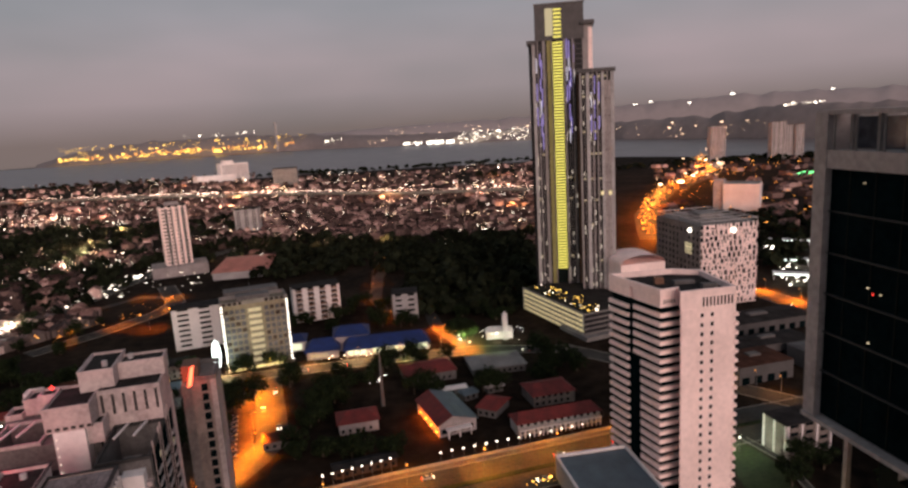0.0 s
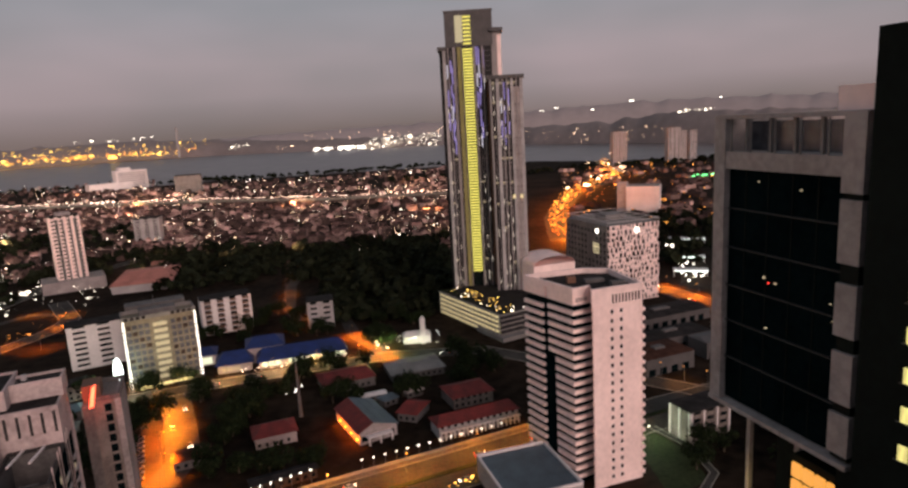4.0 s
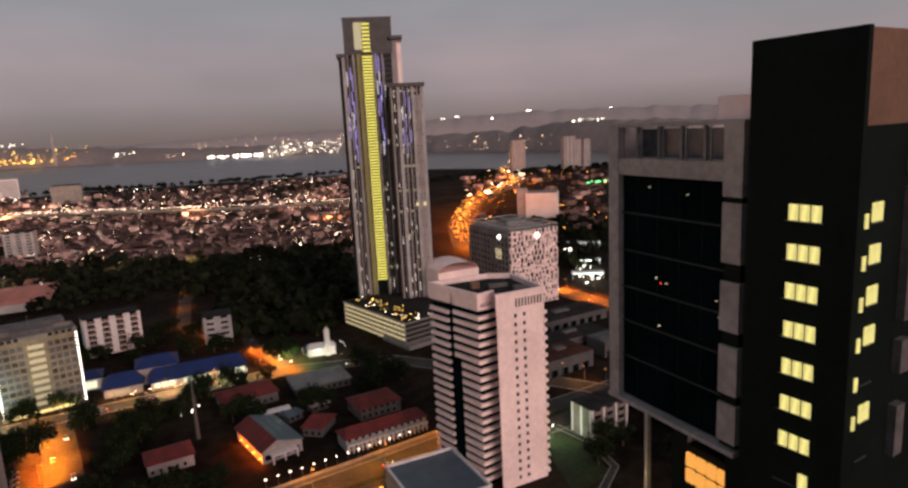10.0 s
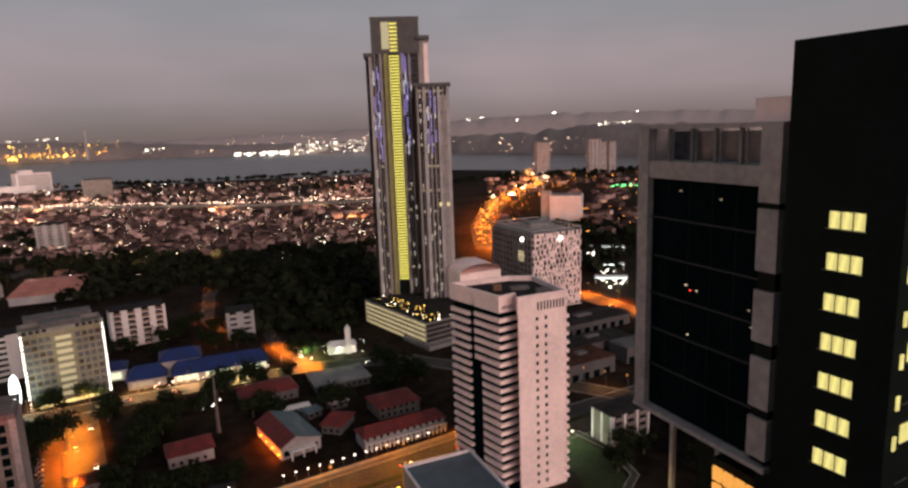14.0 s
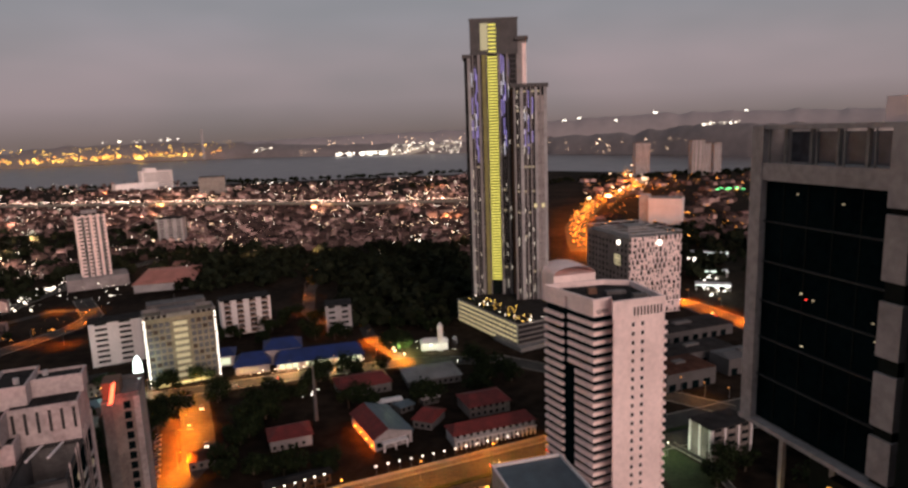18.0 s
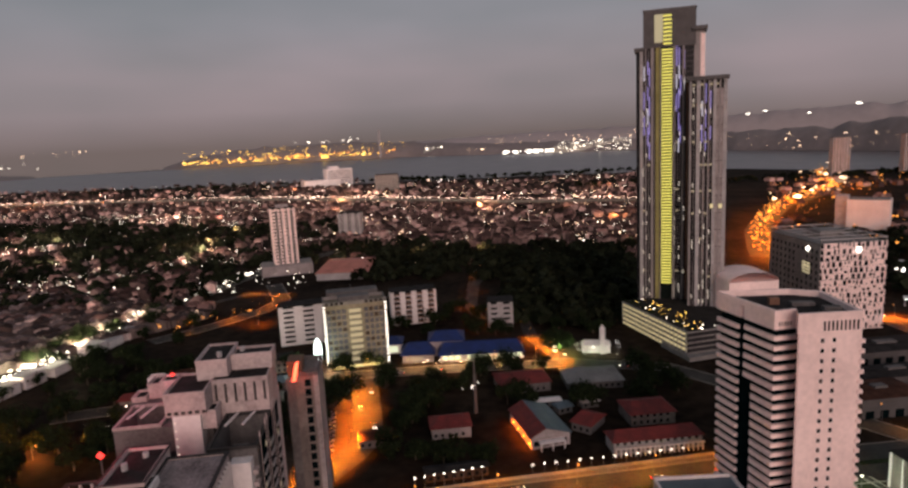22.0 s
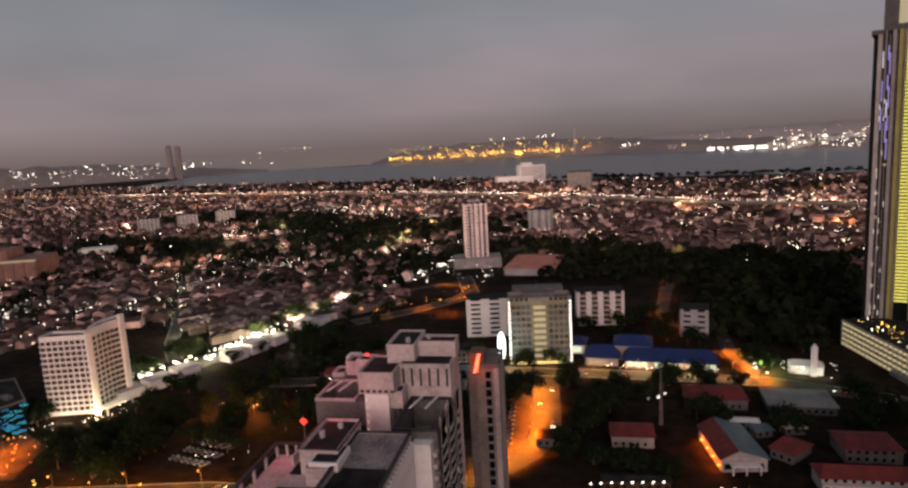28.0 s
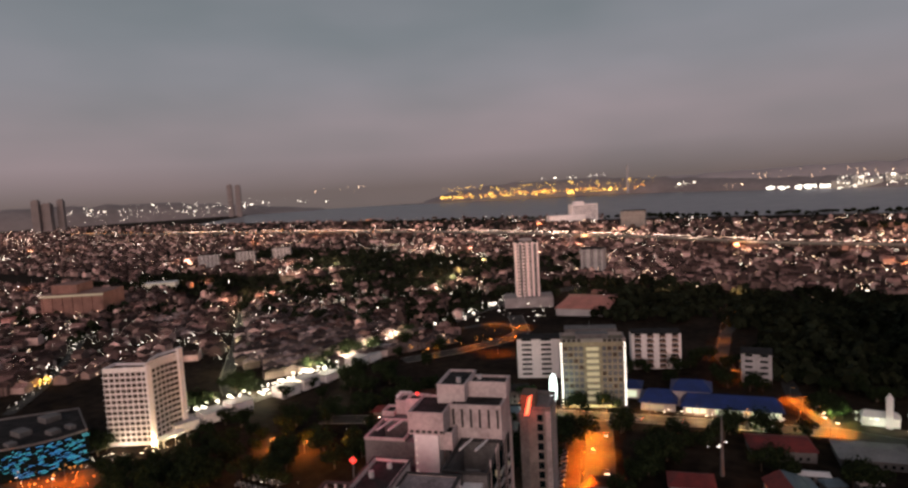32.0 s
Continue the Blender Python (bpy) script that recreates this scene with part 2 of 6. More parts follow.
M = dict(
    ground=surface("dark_ground", (0.020, 0.013, 0.009), 1.0, size=60, vary=0.55, bump=0, gloss=0.05),
    asphalt=surface("asphalt", (0.05, 0.047, 0.044), 0.95, gloss=0.1, size=12, vary=0.3, bump=0.1),
    grass=surface("night_grass", (0.022, 0.03, 0.013), 0.95, gloss=0.1, size=14, vary=0.4),
    yard=surface("worn_concrete_yard", (0.13, 0.115, 0.10), 0.95, size=10, vary=0.35, gloss=0.1),
    kerb=surface("kerb_concrete", (0.22, 0.20, 0.18), 0.9, size=3),
    line=surface("worn_road_paint", (0.16, 0.15, 0.13), 0.7, size=2, bump=0),
    white=surface("white_render", (0.72, 0.66, 0.66), 0.75, size=14, vary=0.10),
    pinkish=surface("pale_pink_render", (0.92, 0.70, 0.67), 0.75, size=16, vary=0.10),
    concrete=surface("grey_concrete", (0.20, 0.185, 0.18), 0.9, size=9, vary=0.22),
    blockwall=surface("mottled_pink_grey_render", (0.31, 0.265, 0.265), 0.9, size=9, vary=0.25),
    blockgrey=surface("mottled_grey_render", (0.115, 0.105, 0.105), 0.9, size=8, vary=0.3),
    palegrey=surface("pale_grey_render", (0.36, 0.335, 0.34), 0.85, size=10, vary=0.18),
    darkroof=surface("dark_bitumen_roof", (0.025, 0.022, 0.022), 0.95, gloss=0.1, size=5, vary=0.4),
    glassdark=surface("dark_glass", (0.003, 0.007, 0.008), 0.9, gloss=0.0, size=6, vary=0.3, bump=0),
    black=surface("black_cladding", (0.0045, 0.008, 0.007), 0.7, gloss=0.08, size=6, vary=0.3, bump=0.03),
    brown=surface("brown_render", (0.15, 0.075, 0.048), 0.8, size=5, vary=0.15),
    bluegrey=surface("blue_grey_glazing", (0.10, 0.105, 0.125), 0.25, size=8, vary=0.3, bump=0.02),
    # Olive colour carries the yellow wash that the strip throws on the wall.
    strip_wall=surface("wall_with_painted_yellow_wash", (0.30, 0.27, 0.10), 0.8, size=10, vary=0.15),
    shaftline=surface("dim_floor_edge", (0.075, 0.068, 0.07), 0.7, size=10, vary=0.2),
    gbframe=surface("pale_concrete_frame", (0.35, 0.305, 0.295), 0.9, size=6, vary=0.2),
    steel=surface("grey_metal", (0.14, 0.135, 0.14), 0.55, 0.4, size=4, vary=0.15, bump=0.03),
    fin=surface("pale_tower_fin", (0.25, 0.22, 0.22), 0.6, size=10, vary=0.15),
    shaft=surface("dim_tower_wall", (0.022, 0.020, 0.022), 0.5, gloss=0.2, size=12, vary=0.25),
    redroof=surface("red_tile_roof", (0.135, 0.014, 0.012), 0.8, size=5, vary=0.3),
    greyroof=surface("blue_grey_sheet_roof", (0.075, 0.105, 0.13), 0.6, size=6, vary=0.2),
    blueroof=surface("blue_sheet_roof", (0.006, 0.018, 0.105), 0.6, size=6, vary=0.25),
    terracotta=surface("terracotta_roof", (0.46, 0.17, 0.13), 0.85, size=10, vary=0.2),
    houseroof=surface("house_roof", (0.085, 0.047, 0.042), 0.95, gloss=0.1, size=5, vary=0.3, island=0.95),
    housewall=surface("house_wall", (0.205, 0.135, 0.122), 0.95, gloss=0.1, size=5, vary=0.2, island=0.95),
    terracewall=surface("terrace_wall", (0.23, 0.175, 0.165), 0.95, gloss=0.1, size=5, vary=0.2, random_tint=0.95),
    roofthing=surface("terrace_roof", (0.10, 0.074, 0.072), 0.95, gloss=0.1, size=5, vary=0.3, random_tint=0.85),
    leaf=surface("leaves", (0.014, 0.021, 0.008), 0.95, gloss=0.1, size=3, vary=0.5, bump=0, island=0.5),
    farleaf=surface("far_leaves", (0.015, 0.018, 0.010), 1.0, gloss=0.05, size=20, vary=0.5, bump=0, island=0.4),
    bark=surface("bark", (0.09, 0.065, 0.045), 0.95, size=1),
    # Pale pinkish base colour includes the haze over the water.
    water=surface("sea_water", (0.14, 0.11, 0.115), 0.35, gloss=0.5, size=90, vary=0.3, bump=0.0),
    # Haze is painted into these colours of far land, towers and ridge.
    farland=surface("far_land_painted_haze", (0.215, 0.18, 0.178), 1.0, size=300, vary=0.12, bump=0),
    hazeland=surface("ridge_painted_haze", (0.325, 0.28, 0.285), 1.0, size=400, vary=0.06, bump=0),
    crown=surface("dark_crown_cladding", (0.065, 0.058, 0.06), 0.6, size=6, vary=0.2, bump=0.03),
    frame=surface("window_frame_metal", (0.05, 0.05, 0.05), 0.5, size=2, bump=0),
    car=surface("car_paint", (0.25, 0.24, 0.25), 0.35, 0.2, size=3, vary=0.1, random_tint=0.6, bump=0),
    coping=surface("black_coping", (0.02, 0.018, 0.018), 0.8, size=2, bump=0),
    rswall=surface("pale_pink_grey_render", (0.44, 0.355, 0.35), 0.9, size=9, vary=0.22),
    brick=surface("lit_brown_earth", (0.06, 0.038, 0.026), 0.95, size=8, vary=0.4, gloss=0.1),
    hotelglass=surface("brown_hotel_glass", (0.045, 0.03, 0.025), 0.4, size=4, vary=0.3, bump=0, gloss=0.2),
    rubber=surface("tyre_rubber", (0.02, 0.02, 0.02), 0.9, size=1, bump=0),
    carglass=surface("car_glass", (0.02, 0.022, 0.025), 0.1, size=2, bump=0),
    yellow=glow("yellow_lit_window", (1.0, 0.88, 0.30), 1.2, 0.15, folds=True),
    strip=glow("yellow_light_strip", (1.0, 0.88, 0.16), 1.2, 0.2, True),
    deckglow=glow("deck_light", (1.0, 0.80, 0.42), 1.05, 0.3),
    warmwin=glow("warm_lit_window", (1.0, 0.80, 0.52), 0.75, 0.6),
    amberwin=glow("amber_lit_window", (1.0, 0.42, 0.08), 1.3, 0.3),
    lobby=glow("lit_lobby", (1.0, 0.80, 0.34), 1.5, 0.2),
    whitelamp=glow("white_lamp", (1.0, 0.88, 0.74), 4.2, 0.92),
    warmlamp=glow("warm_lamp", (1.0, 0.66, 0.42), 4.0, 0.92),
    orangelamp=glow("sodium_lamp", (1.0, 0.36, 0.06), 2.6, 0.8),
    brightlamp=glow("bright_white_lamp", (1.0, 0.93, 0.82), 6.0),
    roselamp=glow("pinkish_road_lamp", (1.0, 0.70, 0.55), 5.0, 0.6),
    goldlamp=glow("golden_shore_lamp", (1.0, 0.56, 0.10), 4.6, 0.85),
    redlamp=glow("red_lamp", (1.0, 0.04, 0.03), 4.0, 0.3),
    redneon=glow("red_neon", (1.0, 0.12, 0.05), 5.0),
    greenlamp=glow("green_lamp", (0.15, 1.0, 0.3), 3.0, 0.5),
    cyanlamp=glow("cyan_led", (0.06, 0.70, 0.92), 3.6, 0.85),
    blueled=glow("blue_led", (0.04, 0.38, 0.95), 3.2, 0.8),
    violetlamp=glow("violet_led", (0.42, 0.33, 0.95), 1.1, 0.4),
    paleled=glow("pale_led", (0.85, 0.82, 1.0), 1.3, 0.4),
    headlight=glow("head_light", (1.0, 0.92, 0.75), 9.0),
    taillight=glow("tail_light", (1.0, 0.05, 0.02), 4.0),
    coollamp=glow("cool_white_sign", (0.85, 1.0, 0.95), 4.0),
    verandaglow=glow("lit_veranda", (0.92, 1.0, 0.70), 1.5, 0.3),
    bayglow=glow("lit_window_and_panel_glow", (1.0, 0.84, 0.50), 0.62, 0.25),
    flamelamp=glow("orange_floodlight", (1.0, 0.34, 0.05), 6.0),
    roofpanel=surface("stained_grey_roof_panel", (0.20, 0.165, 0.17), 0.9, size=6, vary=0.45),
    mallwall=surface("red_brown_cladding", (0.20, 0.105, 0.085), 0.9, size=12, vary=0.25),
    hutwall=surface("dim_plaster_wall", (0.165, 0.135, 0.125), 0.9, size=5, vary=0.3),
    brownroof=surface("dark_brown_roof", (0.06, 0.026, 0.018), 0.95, size=5, vary=0.4, gloss=0.1),
    officewall=surface("olive_grey_office_wall", (0.20, 0.172, 0.125), 0.85, size=7, vary=0.25),
)


# ---- building helpers ----
def thing(name, label, category, x=0.0, y=0.0, z=0.0, turn=0.0, group="", kind=""):
    ob = new(name)
    ob.empty_display_size = 1.0
    ob.matrix_world = pose(x, y, z, 0, 0, turn)
    return tagged(ob, label, category, group, kind)


def box(bm, x0, x1, y0, y1, z0, z1):
    v = [bm.verts.new((x, y, z)) for z in (z0, z1) for x, y in ((x0, y0), (x1, y0), (x1, y1), (x0, y1))]
    for q in ((3, 2, 1, 0), (4, 5, 6, 7), (0, 1, 5, 4), (1, 2, 6, 5), (2, 3, 7, 6), (3, 0, 4, 7)):
        bm.faces.new([v[i] for i in q])
    return bm


def prism(bm, poly, z0, z1):
    lo, hi = [bm.verts.new((x, y, z0)) for x, y in poly], [bm.verts.new((x, y, z1)) for x, y in poly]
    bm.faces.new(lo[::-1]), bm.faces.new(hi)
    for i in range(len(poly)):
        j = (i + 1) % len(poly)
        bm.faces.new((lo[i], lo[j], hi[j], hi[i]))
    return bm


def cyl(bm, x, y, z0, z1, r0, r1=None, n=10):
    r1 = r0 if r1 is None else r1
    lo = [bm.verts.new((x + r0 * math.cos(6.2832 * i / n), y + r0 * math.sin(6.2832 * i / n), z0)) for i in range(n)]
    hi = [bm.verts.new((x + r1 * math.cos(6.2832 * i / n), y + r1 * math.sin(6.2832 * i / n), z1)) for i in range(n)]
    bm.faces.new(lo[::-1]), bm.faces.new(hi)
    for i in range(n):
        bm.faces.new((lo[i], lo[(i + 1) % n], hi[(i + 1) % n], hi[i]))
    return bm


def ball(bm, x, y, z, r):
    v = [bm.verts.new(p) for p in ((x + r, y, z), (x - r, y, z), (x, y + r, z), (x, y - r, z), (x, y, z + r), (x, y, z - r))]
    for a, b, c in ((0, 2, 4), (2, 1, 4), (1, 3, 4), (3, 0, 4), (2, 0, 5), (1, 2, 5), (3, 1, 5), (0, 3, 5)):
        bm.faces.new((v[a], v[b], v[c]))
    return bm


def gable(bm, x0, x1, y0, y1, z0, z1, over=0.4, hip=0.0):
    """A pitched roof with its ridge along x."""
    x0, x1, y0, y1 = x0 - over, x1 + over, y0 - over, y1 + over
    ym = (y0 + y1) / 2
    lo = [bm.verts.new(p) for p in ((x0, y0, z0), (x1, y0, z0), (x1, y1, z0), (x0, y1, z0))]
    r0, r1 = bm.verts.new((x0 + hip, ym, z1)), bm.verts.new((x1 - hip, ym, z1))
    for q in ((lo[3], lo[2], lo[1], lo[0]), (lo[0], lo[1], r1, r0), (lo[2], lo[3], r0, r1), (lo[1], lo[2], r1), (lo[3], lo[0], r0)):
        bm.faces.new(q)
    return bm


def mesh_of(name, bm, material, bevel=0.0):
    if bevel:
        bmesh.ops.bevel(bm, geom=bm.edges[:], offset=bevel, segments=1, affect="EDGES")
    me = bpy.data.meshes.new(name)
    bm.to_mesh(me)
    bm.free()
    me.materials.append(M[material])
    return me


def part(name, bm, material, parent, label="", bevel=0.0, kind=""):
    ob = new(name, mesh_of(name, bm, material, bevel))
    ob.parent = parent
    return tagged(ob, label, kind=kind)


def piece(name, me, parent, x=0.0, y=0.0, z=0.0, turn=0.0):
    ob = new(name, me)
    ob.parent = parent
    ob.matrix_basis = pose(x, y, z, 0, 0, turn)
    return ob


def B():
    return bmesh.new()


def alone(name, bm, material, label, category, kind="", group="", bevel=0.0):
    return tagged(new(name, mesh_of(name, bm, material, bevel)), label, category, group, kind)


def many(name, verts, faces, material, label, category, kind="stuff"):
    me = bpy.data.meshes.new(name)
    me.from_pydata(verts, [], faces)
    me.materials.append(M[material])
    return tagged(new(name, me), label, category, kind=kind)


# ---- ground, sea, far land ----
bm = B()
ring = [(4850 * math.cos(6.2832 * i / 96), 4850 * math.sin(6.2832 * i / 96)) for i in range(96)]
bm.faces.new([bm.verts.new((x, y, 0)) for x, y in ring])
alone("ground", bm, "ground", "dark city ground with scrub and earth", "ground", "structure")
bm = B()
def far(bearing, d):
    """A place far off, by its bearing to the right of north and its distance."""
    return d * math.sin(radians(bearing)), d * math.cos(radians(bearing))


near_shore = [(-2700, 2120), (-2180, 2165), (-1515, 2100), (-930, 1990), (-690, 1860), (-430, 1930), (-120, 1925), (150, 1916), (510, 1880), (690, 1680), (1100, 1560), (1900, 1480)]
bm = B()
shore = near_shore + [far(b, d) for b, d in ((48, 2350), (30, 2540), (15.3, 3150), (9, 3700), (1, 3900), (-6, 4150), (-12, 4500), (-30, 4640), (-38, 4800), (-47, 4800), (-49, 4000))]
bm.faces.new([bm.verts.new((x, y, 0.5)) for x, y in shore])
alone("water", bm, "water", "dull grey strait under a dusk sky", "sea", "structure")


def ridge(name, profile, seed, material, label, rough=0.16, depth=1.05):
    """Far land as bearings, distances and crest heights, rising from the shore to an uneven crest."""
    bm, rows = B(), []
    for (b0, d0, h0), (b1, d1, h1) in zip(profile, profile[1:]):
        n = max(2, int(abs(b1 - b0) / 0.35))
        for i in range(n):
            k = i / n
            b, d, h = b0 + (b1 - b0) * k, d0 + (d1 - d0) * k, h0 + (h1 - h0) * k
            h *= 1 + rough * (noise.noise((b * 0.8, seed, 0)) + 0.35 * noise.noise((b * 2.2, seed, 4)))
            rows.append([bm.verts.new((*far(b, d * (1 + (depth - 1) * q)), z)) for q, z in ((0, 0.2), (0.2, h * 0.45), (0.55, h * 0.85), (1, h))])
    for p, q in zip(rows, rows[1:]):
        for i in range(3):
            bm.faces.new((p[i], p[i + 1], q[i + 1], q[i])).smooth = True
    return alone(name, bm, material, label, "land", "structure")


ridge("far_land", [(-32.5, 4640, 14), (-30, 4630, 70), (-26, 4620, 112), (-18, 4600, 122), (-12, 4500, 100), (-6, 4150, 70), (1, 3900, 62), (9, 3700, 60), (15.3, 3150, 84), (22, 2850, 92), (27, 2640, 122), (31, 2500, 118), (42, 2400, 100)], 5, "farland", "low hills across the strait with haze in their colour")
ridge("far_land_east", [(-14, 4660, 96), (-4, 4660, 120), (8, 4650, 136), (16, 4640, 176), (24, 4620, 200), (34, 4600, 188), (46, 4600, 150)], 8, "hazeland", "far ridge with sky haze in its pale colour", 0.1)
ridge("far_land_west", [(-80, 4400, 118), (-62, 4450, 124), (-54, 4500, 112), (-48, 4560, 66), (-44, 4620, 30), (-41, 4640, 6)], 9, "farland", "low far coast with haze in its colour")


# ---- roads ----
def along(pts, step):
    out, left = [], 0.0
    for (xa, ya), (xb, yb) in zip(pts, pts[1:]):
        d = math.hypot(xb - xa, yb - ya)
        s = left
        while s < d:
            out.append((xa + (xb - xa) * s / d, ya + (yb - ya) * s / d, math.atan2(yb - ya, xb - xa)))
            s += step
        left = s - d
    return out


def strip(bm, pts, off0, off1, z, thick=0.0):
    """A ribbon beside a line, from one side offset to another."""
    rows = []
    for i, (x, y) in enumerate(pts):
        xa, ya = pts[max(i - 1, 0)]
        xb, yb = pts[min(i + 1, len(pts) - 1)]
        d = math.hypot(xb - xa, yb - ya)
        nx, ny = -(yb - ya) / d, (xb - xa) / d
        rows.append([(x + nx * o, y + ny * o) for o in (off0, off1)])
    for (a, b), (c, d) in zip(rows, rows[1:]):
        top = [bm.verts.new((*p, z)) for p in (a, c, d, b)]
        bm.faces.new(top)
        if thick:
            low = [bm.verts.new((*p, z - thick)) for p in (a, c, d, b)]
            bm.faces.new((top[1], top[0], low[0], low[1]))
            bm.faces.new((top[3], top[2], low[2], low[3]))
    return bm


def road(pts, width, z=0.06, kerbs=True, lines=True, name="road", label="dark asphalt road lit by street lamps", thick=0.0, paving="asphalt"):
    ob = alone(name, strip(B(), pts, -width / 2, width / 2, z, thick), paving, label, "road", "structure")
    if kerbs:
        for s in (-1, 1):
            part("kerb", strip(B(), pts, s * width / 2 - 0.2, s * width / 2 + 0.2, z + 0.14, 0.2), "kerb", ob)
    if lines:
        bm = B()
        for x, y, a in along(pts, 9.0):
            c, s = math.cos(a), math.sin(a)
            bm.faces.new([bm.verts.new((x + c * u - s * v, y + s * u + c * v, z + 0.02)) for u, v in ((0, -0.12), (4, -0.12), (4, 0.12), (0, 0.12))])
        part("lane_marking", bm, "line", ob)
    return ob


MAIN = [(-400, 60), (-330, 98), (-270, 128), (-194, 162), (-120, 180), (-56, 196), (-22, 207), (9, 216), (43, 226), (66, 233), (120, 246), (200, 266), (320, 296)]
MID = [(-250, 270), (-180, 300), (-128, 328), (-64, 341), (8, 352), (60, 345), (110, 300), (150, 258)]
CROSS = [(-97, 206), (-92, 224), (-86, 240), (-83, 256), (-91, 283), (-99, 308), (-107, 330)]
SIDE = [(6, 352), (-14, 396), (-21, 438), (-52, 442), (-62, 470), (-68, 545), (-60, 640)]
RIGHTX = [(150, 600), (196, 455), (214, 425), (226, 372), (260, 300)]
CURVE = [(205, 640), (216, 690), (245, 800), (300, 930), (350, 1035), (440, 1150), (525, 1275), (560, 1420), (640, 1640), (720, 1760)]
BRIGHT = [(-352, 150), (-330, 232), (-320, 275), (-314, 332), (-315, 400), (-318, 450), (-296, 640), (-240, 760)]
STREET = [(-450, 200), (-504, 256), (-560, 300), (-623, 347)]
FLY = [(-2616, 1498), (-2036, 1470), (-1604, 1470), (-1030, 1430), (-830, 1405), (-560, 1330), (-253, 1224), (-80, 1130), (150, 1080)]
main = road(MAIN, 26, lines=False, name="main_road", label="wide amber-lit city road with light traffic")
road(MID, 12, z=0.08, lines=False)
road(CROSS, 14, z=0.10, kerbs=False, lines=False, paving="asphalt", label="wide street flooded with orange sodium light")
road(SIDE, 9, z=0.11, kerbs=False, lines=False, paving="asphalt", label="narrow side street lit orange")
road(RIGHTX, 18, z=0.12, label="expressway lit orange")
road(CURVE, 30, z=0.13, kerbs=False, label="curving expressway full of orange lights")
road(BRIGHT, 14, z=0.14, label="avenue lined with bright shops")
fly = road(FLY, 16, z=11.0, kerbs=False, lines=False, name="flyover_road", label="long lit flyover near the shore", thick=2.0, paving="yard")
for x, y, a in along(FLY[1:8], 110):
    lamp(x, y, 18, 70000, (1.0, 0.7, 0.55), 1.5)
for sd in (-8, 7.6):
    part("parapet", strip(B(), FLY, sd, sd + 0.4, 12.3, 1.3), "kerb", fly)
pier_me = mesh_of("pier", box(B(), -1.5, 1.5, -4, 4, 0, 9.05), "concrete")
for x, y, a in along(FLY, 70):
    piece("pier", pier_me, fly, x, y, 0, math.degrees(a))

# ---- street lamps ----
lp = thing("street_lamp", "tall steel street lamp with a lit sodium head", "street lamp", 0, 0, -500, group="sodium street lamps")
part("pole", cyl(B(), 0, 0, 0, 9, 0.12, 0.07, 8), "steel", lp)
part("arm", box(B(), -0.05, 1.8, -0.05, 0.05, 8.9, 9.05), "steel", lp)
part("lamp_head", ball(B(), 1.8, 0, 8.8, 0.5), "orangelamp", lp, "glowing orange lamp head")
ls = thing("street_lamp", "steel street lamp with a small sodium head", "street lamp", 0, 0, -500, group="small sodium lamps")
part("pole", cyl(B(), 0, 0, 0, 8, 0.12, 0.07, 8), "steel", ls)
part("arm", box(B(), -0.05, 1.8, -0.05, 0.05, 7.9, 8.05), "steel", ls)
part("lamp_head", ball(B(), 1.8, 0, 7.8, 0.28), "orangelamp", ls, "small orange lamp head")
lw_ = thing("street_lamp", "tall steel street lamp with a white lit head", "street lamp", 0, 0, -500, group="white street lamps")
part("pole", cyl(B(), 0, 0, 0, 6, 0.1, 0.06, 8), "steel", lw_)
part("lamp_head", ball(B(), 0, 0, 6.1, 0.42), "brightlamp", lw_, "glowing white lamp head")


def lamps(proto, pts, step, off, z=0.0, watts=0, colour=ORANGE, every=1, high=7.5, cone=138):
    for i, (x, y, a) in enumerate(along(pts, step)):
        px, py = x - math.sin(a) * off, y + math.cos(a) * off
        copy_thing(proto, pose(px, py, z, 0, 0, math.degrees(a) - (90 if off > 0 else -90)))
        if watts and i % every == 0:
            down_lamp(px - math.sin(a) * (-2.5 if off > 0 else 2.5), py + math.cos(a) * (-2.5 if off > 0 else 2.5), z + high, watts, colour, 0.8, cone)


lamps(ls, SIDE[:2], 15, 4, watts=60000, high=5.5)
lamps(ls, [(-21, 438), (-52, 442)], 26, 4, watts=9000, high=5)
lamps(ls, SIDE[4:7], 24, 4, watts=12000, every=2)
lamp(-52, 424, 4, 5000, ORANGE, 0.6)
for x, y, w in ((-101, 214, 60000), (-95, 230, 90000), (-89, 248, 120000), (-95, 268, 60000), (-97, 284, 110000), (-104, 303, 100000), (-112, 318, 30000)):
    copy_thing(ls, pose(x, y, 0, 0, 0, -10))
    down_lamp(x + 2.2, y, 7.2, w, (1.0, 0.225, 0.010), 0.6)
lamps(lp, MAIN[1:11], 30, 8, watts=36000, colour=(1.0, 0.30, 0.025), high=9, cone=152)
bm = strip(B(), MAIN, -1.2, 1.2, 0.30, 0.25)
part("median", bm, "grass", main, "planted strip between the carriageways")
part("pavement", strip(B(), MAIN[4:10], 13.2, 16.0, 0.22, 0.2), "yard", main, "pale pavement lit amber")
part("boundary_wall", strip(B(), MAIN[5:10], 16.2, 16.5, 1.3, 1.3), "kerb", main, "low pale wall along the pavement")
lamps(lp, RIGHTX[1:], 28, 8, watts=110000)
lamps(ls, MID[2:5], 24, 6, watts=22000, colour=(1.0, 0.5, 0.2), cone=150)
